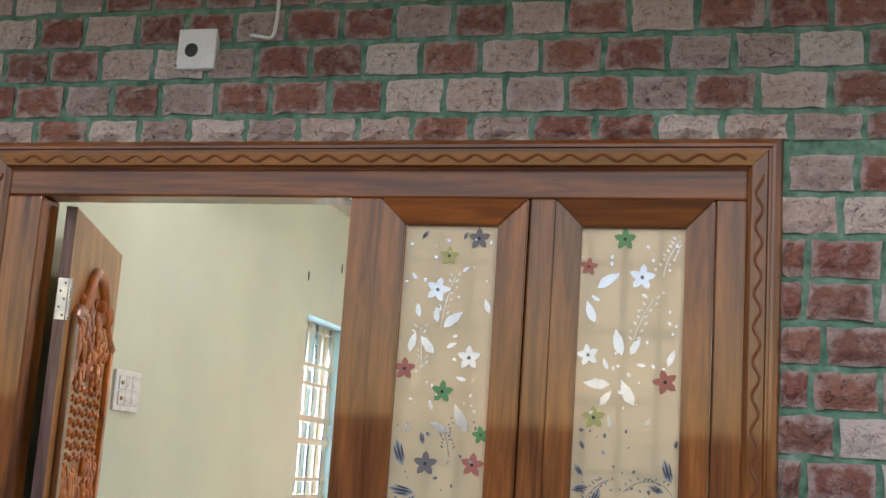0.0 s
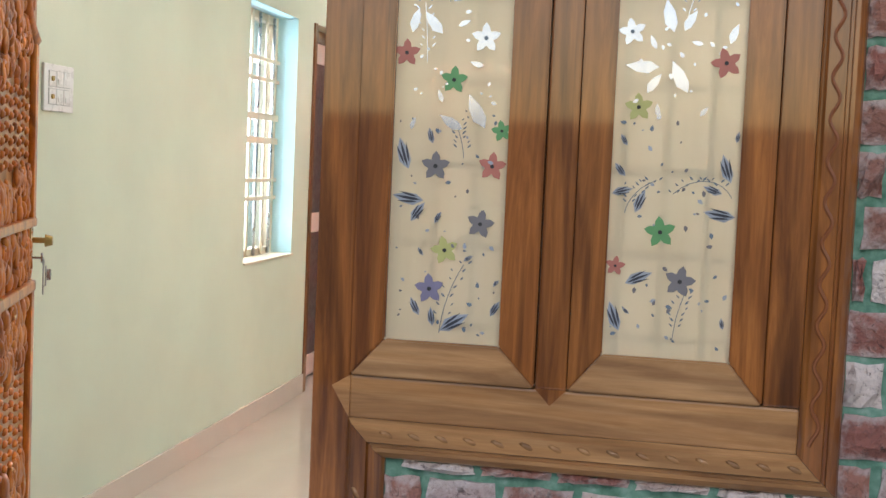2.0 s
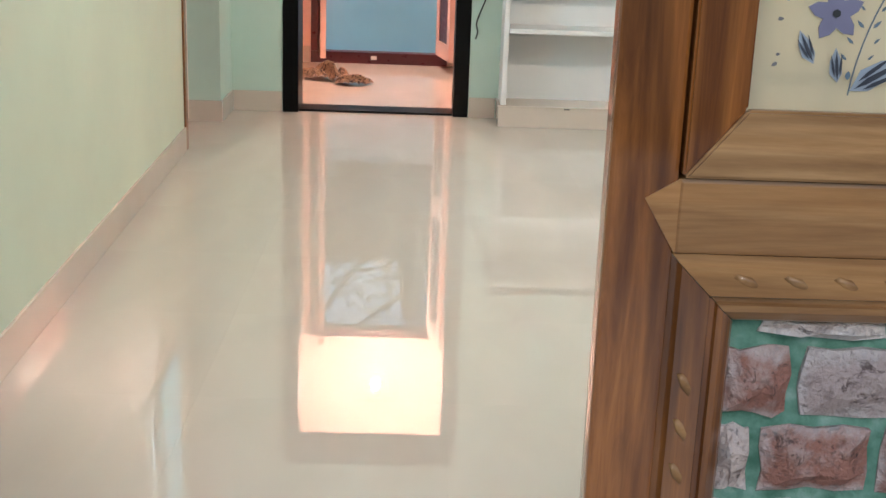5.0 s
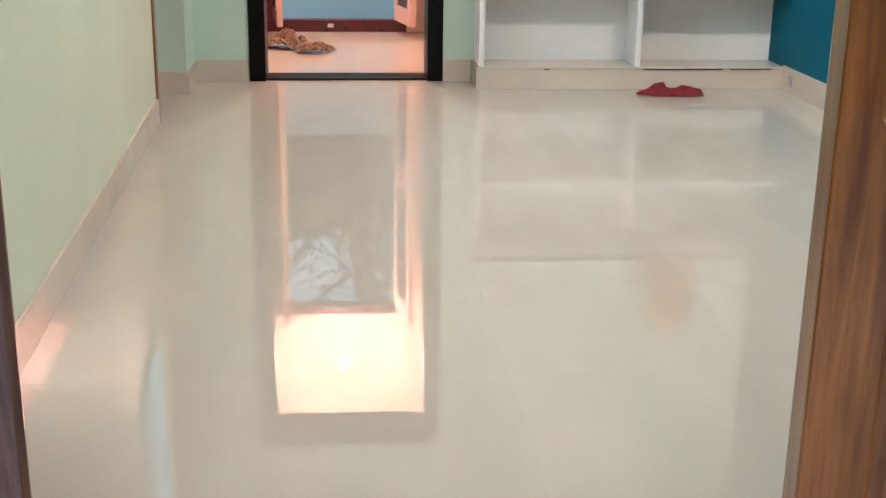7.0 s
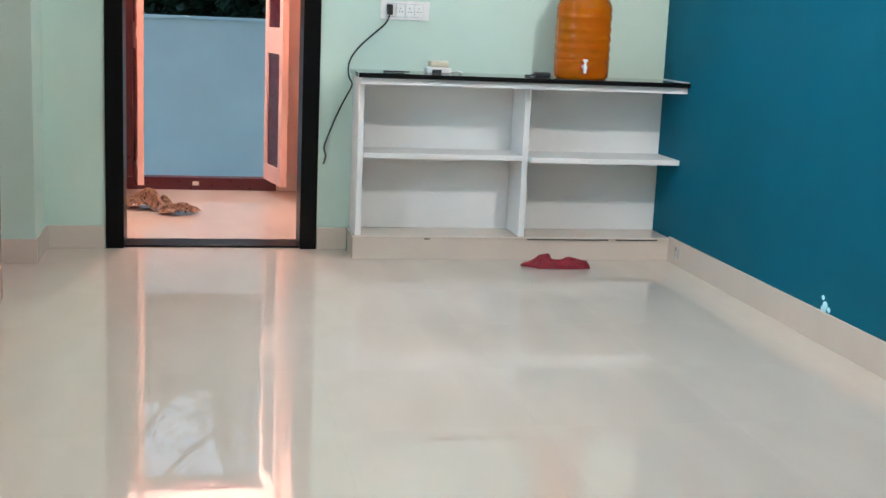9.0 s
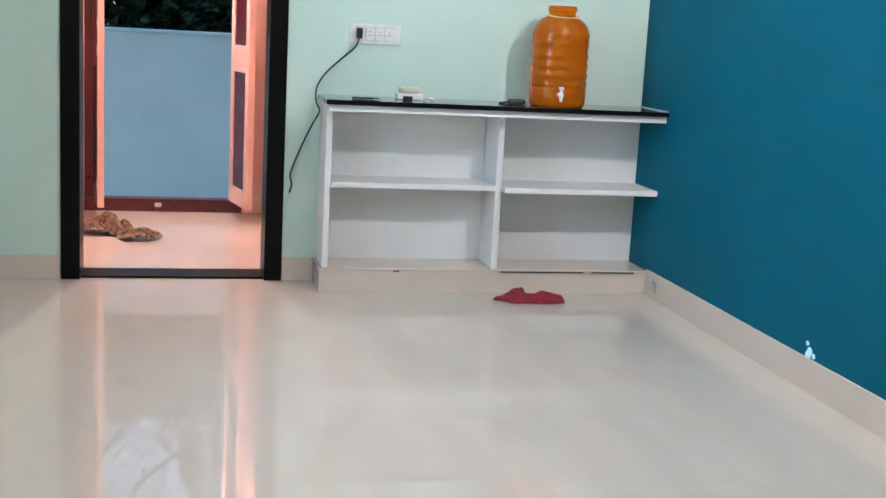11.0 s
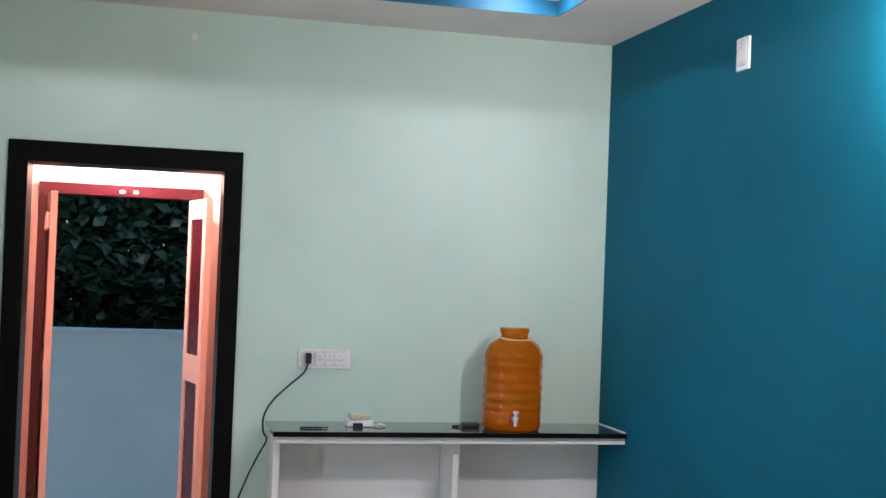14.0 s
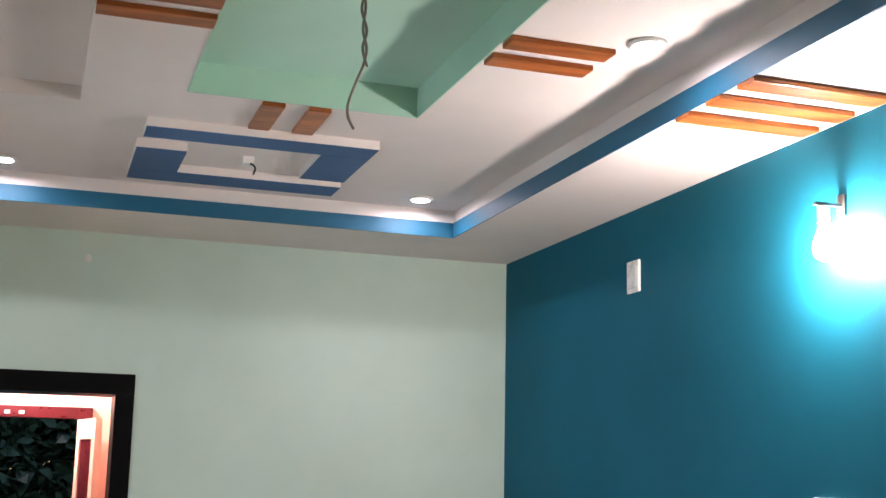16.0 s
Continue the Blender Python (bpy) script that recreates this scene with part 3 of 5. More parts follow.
def sash(x0, x1, gx0, gx1, which):
    z0, z1, gz0, gz1 = 0.874, 2.040, 0.957, 1.968
    root = thing("window_sash", ((x0 + x1) / 2, 0, z0), "teak casement with flowered frosted glass", "window", "entrance side windows")
    y0, y1 = -0.019, 0.03

    def rail(name, quad, mat):
        bm = bmesh.new()
        f, b = [], []
        for x, z, inner in quad:
            f.append(bm.verts.new((x, y0 + (0.010 if inner else 0.0), z)))
            b.append(bm.verts.new((x, y1, z)))
        for k in range(4):
            bm.faces.new((f[k], f[(k + 1) % 4], b[(k + 1) % 4], b[k]))
        bm.faces.new(f), bm.faces.new(b)
        bmesh.ops.bevel(bm, geom=[e for e in bm.edges], offset=0.0035, segments=2, affect="EDGES")
        part(name, bm, mat, root)
    g = 0.0006
    rail("stile", [(x0, z0 + g, 0), (gx0, gz0 + g, 1), (gx0, gz1 - g, 1), (x0, z1 - g, 0)], WOOD_V)
    rail("stile", [(x1, z0 + g, 0), (gx1, gz0 + g, 1), (gx1, gz1 - g, 1), (x1, z1 - g, 0)], WOOD_V)
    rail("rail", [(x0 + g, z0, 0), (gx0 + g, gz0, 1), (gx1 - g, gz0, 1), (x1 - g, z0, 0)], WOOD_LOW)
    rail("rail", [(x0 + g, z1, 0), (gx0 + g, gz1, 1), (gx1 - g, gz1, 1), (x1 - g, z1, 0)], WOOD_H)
    pane = part("pane", boxes((gx0 - 0.004, gx1 + 0.004, 0.004, 0.009, gz0 - 0.004, gz1 + 0.004)), FROST, root, "cream frosted glass")
    for k in range(3):
        x = gx0 + (gx1 - gx0) * (k + 0.5) / 3
        part("grille_rod", boxes((x - 0.006, x + 0.006, 0.048, 0.060, z0 + 0.02, z1 - 0.02), bev=0.002), STEEL, root)
    for k in range(6):
        z = gz0 + 0.07 + k * 0.172
        part("grille_bar", boxes((x0 + 0.01, x1 - 0.01, 0.0605, 0.067, z - 0.008, z + 0.008), bev=0.002), STEEL, root)
    rnd = random.Random(11 + which)
    W, H = gx1 - gx0, gz1 - gz0
    stars = STARS[which]
    for u, v, colour, size in stars:
        bm = bmesh.new()
        star(bm, gx0 + u * W, gz0 + v * H, size * 1.1, rnd.uniform(-0.3, 0.3))
        part("star_flower", bm, STRIPE.get(colour, MIRROR), pane, colour + " star flower film")
        bm = bmesh.new()
        ring_star(bm, gx0 + u * W, gz0 + v * H, size * 0.16)
        part("flower_heart", bm, SOCKET_DARK if colour in STRIPE else STRIPE["slate"], pane, "dark flower heart")

    def film(u, v, size, turn, fat, mat):
        du, dv = abs(math.cos(turn)) * size / 2 + 0.003, abs(math.sin(turn)) * size / 2 + 0.003
        u, v = min(max(u, du), W - du), min(max(v, dv), H - dv)
        bm = bmesh.new()
        leaf(bm, gx0 + u, gz0 + v, size, turn, fat)
        return part("leaf_film", bm, mat, pane)

    for u, v, size, deg in SILVER[which]:
        film(u * W, v * H, size, math.radians(deg), 0.50, MIRROR)
    # Same mirror film, its dark reflection put into the colour as stripes.
    for u, v, size, deg in STRIPED[which]:
        turn = math.radians(deg)
        lf = film(u * W, v * H, size, turn, 0.50, STRIPE["steel"])
        bm = bmesh.new()
        cu, cv = u * W, v * H
        du, dv = abs(math.cos(turn)) * size / 2 + 0.003, abs(math.sin(turn)) * size / 2 + 0.003
        cu, cv = min(max(cu, du), W - du), min(max(cv, dv), H - dv)
        for k in (-1, 0, 1):
            off = 0.115 * size * k
            leaf(bm, gx0 + cu - off * math.sin(turn), gz0 + cv + off * math.cos(turn), size * (0.86 - 0.22 * abs(k)), turn + 0.12 * k, 0.14, -0.0022)
        part("leaf_stripe", bm, STRIPE["dark"], lf, "dark reflection drawn as stripes")
    # scattered buds; the dark reflection of the lower ones is put into their colour
    for _ in range(85):
        u, v = rnd.uniform(0.05, 0.95) * W, rnd.uniform(0.02, 0.98) * H
        film(u, v, rnd.choice((0.006, 0.008, 0.011, 0.014)), rnd.uniform(0, 6.28), 0.8, MIRROR if v > 0.5 * H else rnd.choice((STRIPE["slate"], STRIPE["grey"], STRIPE["steel"])))
    for u, v, length, lean in STEMS[which]:
        bm = bmesh.new()
        pts = []
        for k in range(9):
            q = k / 8
            x, z = gx0 + u * W + length * q * math.sin(lean * (0.4 + q)), gz0 + v * H + length * q * math.cos(lean * (0.4 + q))
            if gx0 + 0.006 < x < gx1 - 0.006 and z < gz1 - 0.006:
                pts.append((x, 0.0025, z))
        tube(bm, pts, 0.0010, 4)
        for k, (x, _, z) in enumerate(pts[2:]):
            for side in (-1, 1):
                dx = side * (0.007 + 0.011 * rnd.random())
                if gx0 + 0.008 < x + dx < gx1 - 0.008:
                    leaf(bm, x + dx, z + 0.006, rnd.uniform(0.008, 0.013), 1.57 - side * 0.8, 0.42)
        # Low sprigs get slate colour for the dark that the film reflects.
        part("sprig_film", bm, MIRROR if v > 0.5 else STRIPE["slate"], pane, "fine stem with buds")
    return root


def star(bm, cx, cz, r, turn):
    y0, y1 = 0.0015, 0.0035
    f, b = [], []
    for k in range(20):
        a = turn + 2 * math.pi * k / 20
        q = (1.0, 0.76, 0.50, 0.76)[k % 4]
        x, z = cx + r * q * math.sin(a), cz + r * q * math.cos(a)
        f.append(bm.verts.new((x, y0, z))), b.append(bm.verts.new((x, y1, z)))
    bm.faces.new(f), bm.faces.new(b)
    for k in range(20):
        bm.faces.new((f[k], f[(k + 1) % 20], b[(k + 1) % 20], b[k]))


def ring_star(bm, cx, cz, r):
    bmesh.ops.create_cone(bm, cap_ends=True, segments=6, radius1=r, radius2=r, depth=0.002,
                          matrix=Matrix.Translation((cx, 0.0005, cz)) @ Matrix.Rotation(math.pi / 2, 4, "X"))


LAYER = [0]                                       # films never share a plane


def leaf(bm, cx, cz, length, turn, fat, lift=0.0):
    y0 = 0.0006 + 0.00004 * (LAYER[0] % 60) + lift
    y1 = y0 + 0.0004
    LAYER[0] += 1
    f, b = [], []
    shape = ((-0.5, 0), (-0.2, fat * 0.42), (0.15, fat * 0.36), (0.5, 0), (0.1, -fat * 0.30), (-0.25, -fat * 0.30))
    for u, w in shape:
        x = cx + length * (u * math.cos(turn) - w * math.sin(turn))
        z = cz + length * (u * math.sin(turn) + w * math.cos(turn))
        f.append(bm.verts.new((x, y0, z))), b.append(bm.verts.new((x, y1, z)))
    bm.faces.new(f), bm.faces.new(b)
    for k in range(6):
        bm.faces.new((f[k], f[(k + 1) % 6], b[(k + 1) % 6], b[k]))


NOTCH = teak("carved_pale_teak", (3, 6, 6), (0.42, 0.22, 0.09), (0.24, 0.11, 0.04), 0.5, 1.45)
# Groove shade is put into the colour of the raised wavy line.
WAVE = plain("groove_shade_brown", (0.22, 0.062, 0.013), 0.45, coat=0.15)
STARS = (
    [(0.80, 0.968, "grey", 0.028), (0.49, 0.92, "yellow", 0.025), (0.39, 0.83, "silver", 0.031), (0.77, 0.655, "silver", 0.030),
     (0.09, 0.62, "red", 0.028), (0.51, 0.565, "green", 0.028), (0.94, 0.46, "green", 0.022), (0.38, 0.38, "grey", 0.030),
     (0.87, 0.384, "red", 0.029), (0.79, 0.26, "grey", 0.029), (0.49, 0.20, "yellow", 0.029), (0.37, 0.115, "violet", 0.031)],
    [(0.42, 0.972, "green", 0.027), (0.60, 0.875, "silver", 0.031), (0.08, 0.90, "red", 0.022), (0.11, 0.675, "silver", 0.027),
     (0.85, 0.615, "red", 0.030), (0.19, 0.52, "yellow", 0.028), (0.41, 0.263, "green", 0.031), (0.585, 0.162, "grey", 0.031),
     (0.07, 0.188, "red", 0.020)],
)
# leaves cut in film: (across, up, length, heading in degrees), silver ones and striped ones coloured as a dark
# reflection
SILVER = (
    [(0.20, 0.775, 0.040, 100), (0.40, 0.765, 0.045, 95), (0.58, 0.752, 0.068, 40), (0.16, 0.69, 0.055, 75), (0.32, 0.685, 0.062, 130),
     (0.58, 0.685, 0.030, 25), (0.70, 0.60, 0.032, 165), (0.40, 0.53, 0.030, 110), (0.72, 0.50, 0.082, 118), (0.50, 0.475, 0.060, 150),
     (0.17, 0.47, 0.028, 70), (0.93, 0.79, 0.040, 110), (0.68, 0.885, 0.022, 40), (0.13, 0.865, 0.024, 130)],
    [(0.28, 0.865, 0.070, 35), (0.12, 0.785, 0.062, 112), (0.16, 0.82, 0.026, 150), (0.40, 0.71, 0.072, 105), (0.56, 0.70, 0.050, 60),
     (0.90, 0.675, 0.045, 70), (0.20, 0.605, 0.070, 178), (0.50, 0.585, 0.075, 118), (0.30, 0.57, 0.050, 55), (0.28, 0.655, 0.032, 115),
     (0.62, 0.655, 0.026, 170), (0.34, 0.515, 0.030, 100), (0.70, 0.515, 0.026, 50)],
)
STRIPED = (
    [(0.60, 0.045, 0.075, 32), (0.25, 0.075, 0.044, 118), (0.40, 0.055, 0.042, 98), (0.28, 0.195, 0.022, 125), (0.70, 0.185, 0.024, 30),
     (0.42, 0.27, 0.030, 62), (0.24, 0.28, 0.052, 55), (0.14, 0.31, 0.070, 172), (0.10, 0.405, 0.072, 108), (0.33, 0.445, 0.036, 105),
     (0.95, 0.08, 0.040, 60), (0.66, 0.975, 0.026, 60), (0.22, 0.975, 0.030, 50), (0.95, 0.135, 0.020, 50)],
    [(0.08, 0.082, 0.066, 110), (0.26, 0.165, 0.062, 25), (0.86, 0.305, 0.066, 172), (0.80, 0.355, 0.042, 160), (0.90, 0.40, 0.062, 108),
     (0.24, 0.325, 0.052, 68), (0.07, 0.345, 0.046, 15), (0.07, 0.39, 0.036, 130), (0.09, 0.452, 0.028, 120), (0.97, 0.465, 0.024, 80),
     (0.17, 0.095, 0.020, 140), (0.93, 0.08, 0.026, 100)],
)
# stems with side sprigs: (foot across, foot up, length, lean)
STEMS = ([(0.47, 0.02, 0.16, 0.22), (0.45, 0.73, 0.14, 0.16), (0.27, 0.60, 0.13, -0.05), (0.62, 0.40, 0.08, -0.2)],
         [(0.52, 0.68, 0.15, 0.25), (0.95, 0.34, 0.12, -1.1), (0.12, 0.30, 0.09, 0.5), (0.55, 0.04, 0.10, 0.15), (0.80, 0.88, 0.10, 0.3)])
entrance_frame()
sash(1.338, 1.746, 1.411, 1.665, 0)
sash(1.818, 2.222, 1.887, 2.151, 1)


# ---------------------------------------------------------------- carved entrance door, open against the west wall
def entrance_door():
    hinge = Vector((0.352, 0.095, 0))
    tip = Vector((0.040, 0.915, 0))
    d = (tip - hinge).normalized()
    L = (tip - hinge).length
    n = Vector((d.y, -d.x, 0))                      # towards the opening
    m = Matrix(((d.x, n.x, 0, hinge.x), (d.y, n.y, 0, hinge.y), (0, 0, 1, 0), (0, 0, 0, 1)))
    root = thing("door_1", hinge, "carved varnished teak entrance door standing open against the wall", "door", kind="structure")
    z0, z1 = 0.018, 2.030

    def put(name, bm, mat, label="", parent=None, smooth=False):
        bmesh.ops.transform(bm, matrix=m, verts=bm.verts)
        return part(name, bm, mat, parent or root, label, smooth)
    put("slab", boxes((0.004, L, -0.036, -0.004, z0, z1), bev=0.003), RAW_WOOD, "pale teak board")
    put("hinge_edge", boxes((0.0, 0.0038, -0.036, -0.004, z0, z1)), PURPLE_EDGE, "greyish unvarnished edge")
    # stiles and arched top rail with raised moulding
    put("stile", boxes((0.085, 0.135, -0.006, 0.016, 0.10, 0.92), (0.085, 0.135, -0.006, 0.016, 1.12, 1.72), bev=0.007), WOOD_V)
    put("stile", boxes((L - 0.110, L - 0.060, -0.006, 0.016, 0.10, 0.92), (L - 0.110, L - 0.060, -0.006, 0.016, 1.12, 1.66), bev=0.007), CARVED)
    bm = bmesh.new()
    arch = [(0.095, 1.70), (0.15, 1.735), (0.21, 1.74), (0.27, 1.80), (0.35, 1.875), (0.44, 1.885), (0.52, 1.86), (0.60, 1.79), (0.66, 1.72), (L - 0.085, 1.67)]
    tube(bm, smooth_path([(x, 0.004, z) for x, z in arch], 5), 0.021, 8)
    put("arched_rail", bm, CARVED, "carved arched rail", smooth=True)
    for a, b in ((1.10, 1.13), (0.90, 0.935)):
        put("cross_rail", boxes((0.085, L - 0.06, -0.006, 0.020, a, b), bev=0.008), CARVED)
    # carved relief: leaf scrolls top and bottom, a woven middle
    rnd = random.Random(5)

    def relief(name, xa, xb, za, zb, count, size):
        bm = bmesh.new()
        for i in range(count):
            x, z = rnd.uniform(xa, xb), rnd.uniform(za, zb)
            r = size * rnd.uniform(0.7, 1.3)
            mm = Matrix.Translation((x, -0.003, z)) @ Matrix.Rotation(rnd.uniform(-0.7, 0.7), 4, "Y") @ Matrix.Diagonal((r, 0.018 * rnd.uniform(0.7, 1.2), r * rnd.uniform(1.3, 2.4), 1))
            bmesh.ops.create_icosphere(bm, subdivisions=2, radius=1.0, matrix=mm)
        for i in range(count // 5):
            x, z = rnd.uniform(xa, xb), rnd.uniform(za, zb)
            c = [(x + 0.03 * math.cos(a) * (1 - a / 9), 0.006, z + 0.045 * math.sin(a) * (1 - a / 9)) for a in [k * 0.5 for k in range(13)]]
            tube(bm, c, 0.007, 6)
        return put(name, bm, CARVED, "carved leaf scrolls in glossy orange varnish", smooth=True)
    relief("carved_top", 0.17, L - 0.14, 1.52, 1.80, 70, 0.022)
    relief("carved_centre_top", 0.15, L - 0.13, 1.14, 1.26, 55, 0.022)
    relief("carved_lock_band", 0.11, L - 0.10, 0.955, 1.085, 60, 0.024)
    relief("carved_lower_top", 0.15, L - 0.13, 0.70, 0.88, 60, 0.024)
    relief("carved_lower", 0.15, L - 0.13, 0.12, 0.40, 60, 0.026)
    bm = bmesh.new()
    for i in range(9):
        for j in range(7):
            x, z = 0.19 + i * (L - 0.36) / 8, 1.285 + j * 0.036
            bmesh.ops.create_icosphere(bm, subdivisions=1, radius=1.0, matrix=Matrix.Translation((x, -0.002, z + 0.008 * (i % 2))) @ Matrix.Diagonal((0.024, 0.011, 0.014, 1)))
    put("woven_carving", bm, CARVED, "basket-weave carving in orange varnish", smooth=True)
    bm = bmesh.new()
    for i in range(7):
        for j in range(8):
            x, z = 0.20 + i * (L - 0.38) / 6, 0.42 + j * 0.036
            bmesh.ops.create_icosphere(bm, subdivisions=1, radius=1.0, matrix=Matrix.Translation((x, -0.002, z + 0.008 * (i % 2))) @ Matrix.Diagonal((0.030, 0.011, 0.013, 1)))
    put("woven_carving", bm, CARVED, "basket-weave carving in orange varnish", smooth=True)
    # beaded inner strip beside the lock stile
    bm = bmesh.new()
    for k in range(52):
        bmesh.ops.create_icosphere(bm, subdivisions=1, radius=0.007, matrix=Matrix.Translation((L - 0.045, -0.002, 0.12 + k * 0.030)))
    put("bead_row", bm, CARVED, "carved row of beads", smooth=True)
    # lock with keys
    lock = put("lock_plate", boxes((L - 0.055, L - 0.012, -0.004, 0.001, 0.955, 1.095), bev=0.002), BRASS, "aged brass lock plate")
    bm = bmesh.new()
    cyl(bm, (L - 0.03, 0.0, 1.055), (L - 0.03, 0.045, 1.055), 0.009)
    cyl(bm, (L - 0.03, 0.040, 1.055), (L - 0.03, 0.062, 1.055), 0.020, 0.014)
    put("knob", bm, BRASS, "brass knob", lock)
    bm = bmesh.new()
    cyl(bm, (L - 0.03, 0.0, 1.0), (L - 0.03, 0.030, 1.0), 0.004)
    box(bm, L - 0.036, L - 0.024, 0.028, 0.034, 0.985, 1.015, 0.001)
    tube(bm, [(L - 0.03 + 0.012 * math.sin(a), 0.036, 0.985 + 0.012 * math.cos(a)) for a in [k * 0.52 for k in range(13)]], 0.0016, 5)
    box(bm, L - 0.036, L - 0.026, 0.034, 0.038, 0.885, 0.975, 0.001)
    box(bm, L - 0.024, L - 0.015, 0.040, 0.044, 0.91, 0.975, 0.001)
    box(bm, L - 0.028, L - 0.016, 0.046, 0.058, 0.93, 0.965, 0.002)
    put("key_ring", bm, STEEL, "bunch of steel keys", lock)
    for z in (0.99, 1.75, 0.25):
        bm = boxes((-0.002, 0.0, -0.034, -0.004, z - 0.062, z + 0.062), bev=0.0008)
        h = put("hinge", bm, STEEL, "steel butt hinge with dark screws")
        bm = bmesh.new()
        for k in range(5):
            cyl(bm, (-0.0035, -0.012 - 0.012 * (k % 2), z - 0.048 + 0.024 * k), (-0.001, -0.012 - 0.012 * (k % 2), z - 0.048 + 0.024 * k), 0.0035, seg=8)
        put("screw", bm, SOCKET_DARK, "", h)
        bm = bmesh.new()
        cyl(bm, (-0.004, 0.002, z - 0.062), (-0.004, 0.002, z + 0.062), 0.006)
        put("pin", bm, STEEL, "", h)


entrance_door()


# ---------------------------------------------------------------- window in the west wall
def west_window():
    root = thing("window_1", (-0.12, 3.40, 0.820), "cream painted window with a grille and sliding panes", "window", kind="structure")
    y0, y1, z0, z1 = 3.00, 3.80, 0.820, 2.105
    for a, b, c, d in ((y0, y0 + 0.05, z0, z1), (y1 - 0.05, y1, z0, z1), (y0 + 0.05, y1 - 0.05, z0, z0 + 0.045), (y0 + 0.05, y1 - 0.05, z1 - 0.045, z1)):
        part("window_frame", boxes((-0.17, -0.115, a, b, c, d), bev=0.004), CREAM, root)
    part("window_sill", boxes((-0.23, 0.012, y0, y1, z0 - 0.002, z0 + 0.008), bev=0.003), CREAM, root, "pale painted sill")
    # Thin added linings carry the daylight's blue in their colour.
    for a, b in ((y0 + 0.0005, y0 + 0.003), (y1 - 0.003, y1 - 0.0005)):
        part("window_reveal", boxes((-0.114, -0.002, a, b, z0 + 0.009, z1 - 0.004)), DAYLIT_REVEAL, root, "thin reveal lining coloured as blue daylight")
    part("window_reveal", boxes((-0.114, -0.002, y0 + 0.004, y1 - 0.004, z1 - 0.003, z1 - 0.0005)), DAYLIT_REVEAL, root, "thin reveal lining coloured as blue daylight")
    for z, t in ((1.86, 0.010), (1.755, 0.010), (1.56, 0.017), (1.435, 0.017), (1.225, 0.010), (1.13, 0.010)):
        part("grille_bar", boxes((-0.112, -0.098, y0 + 0.004, y1 - 0.004, z - t, z + t), bev=0.003), CREAM, root)
    for k in range(6):
        y = y0 + 0.10 + k * 0.120
        bm = bmesh.new()
        cyl(bm, (-0.105, y, z0 + 0.01), (-0.105, y, z1 - 0.01), 0.008, seg=10)
        part("grille_rod", bm, STEEL if k % 2 else CREAM, root, "", True)
    for a, b, x in ((y0 + 0.05, 3.42, -0.150), (3.38, y1 - 0.05, -0.162)):
        for c, d, e, g in ((a, a + 0.028, z0 + 0.045, z1 - 0.045), (b - 0.028, b, z0 + 0.045, z1 - 0.045)):
            part("sash_stile", boxes((x - 0.005, x + 0.005, c, d, e, g), bev=0.001), STEEL, root, "aluminium stile")
    pane = part("pane", boxes((-0.158, -0.154, y0 + 0.05, y1 - 0.05, z0 + 0.045, z1 - 0.045)), clear_glass("window_glass"), root)
    pane.visible_shadow = False
    root.matrix_basis = Matrix.Translation((-0.12 + west_x(3.40), 3.40, 0.820)) @ Matrix.Rotation(-math.atan(SLANT), 4, "Z")


west_window()

# side doorway frame, seen edge-on at the end of the west wall
root = thing("door_frame", (-0.16, W_END + 0.04, 0), "dark red-brown door frame of the side room", "door frame", kind="structure")
part("jamb", boxes((-0.28, -0.052, W_END + 0.0005, W_END + 0.05, 0, 2.12), bev=0.004), WOOD_V, root)
part("lintel", boxes((-0.28, -0.16, W_END + 0.051, 4.839, 2.052, 2.119), bev=0.004), WOOD_V, root)



def side_door():
    root = thing("door_3", (-0.20, W_END + 0.4, 0), "closed peach and maroon panelled door of the side room", "door", kind="structure")
    ya, yb, xa, xb = W_END + 0.052, 4.838, -0.215, -0.180
    part("stile", boxes((xa, xb, ya, ya + 0.10, 0.01, 2.05), bev=0.003), PEACH, root)
    part("stile", boxes((xa, xb, yb - 0.055, yb, 0.01, 2.05), bev=0.003), PEACH, root)
    for z0, z1 in ((0.01, 0.14), (0.90, 1.02), (1.93, 2.05)):
        part("rail", boxes((xa, xb, ya + 0.1005, yb - 0.0555, z0, z1), bev=0.003), PEACH, root)
    for z0, z1 in ((0.1405, 0.8995), (1.0205, 1.9295)):
        part("panel", boxes((xa + 0.008, xb - 0.008, ya + 0.1005, yb - 0.0555, z0, z1)), MAROON, root, "dark maroon panel")


side_door()

# far doorway: black stone surround
root = thing("stone_surround", (0.77, Y1, 0), "black polished stone surround of the far doorway", "door frame", kind="structure")
for a, b, c, d, nm in ((0.265, 0.350, 0.0, 2.028, "jamb"), (1.197, 1.280, 0.0, 2.028, "jamb"), (0.265, 1.280, 2.0285, 2.12, "lintel")):
    part(nm, boxes((a, b, Y1 - 0.014, Y1 + 0.236, c, d), bev=0.004), BLACK_FRAME, root)
part("threshold", boxes((0.3505, 1.1965, Y1 + 0.02, Y1 + 0.20, -0.01, 0.012), bev=0.003), BLACK_FRAME, root)


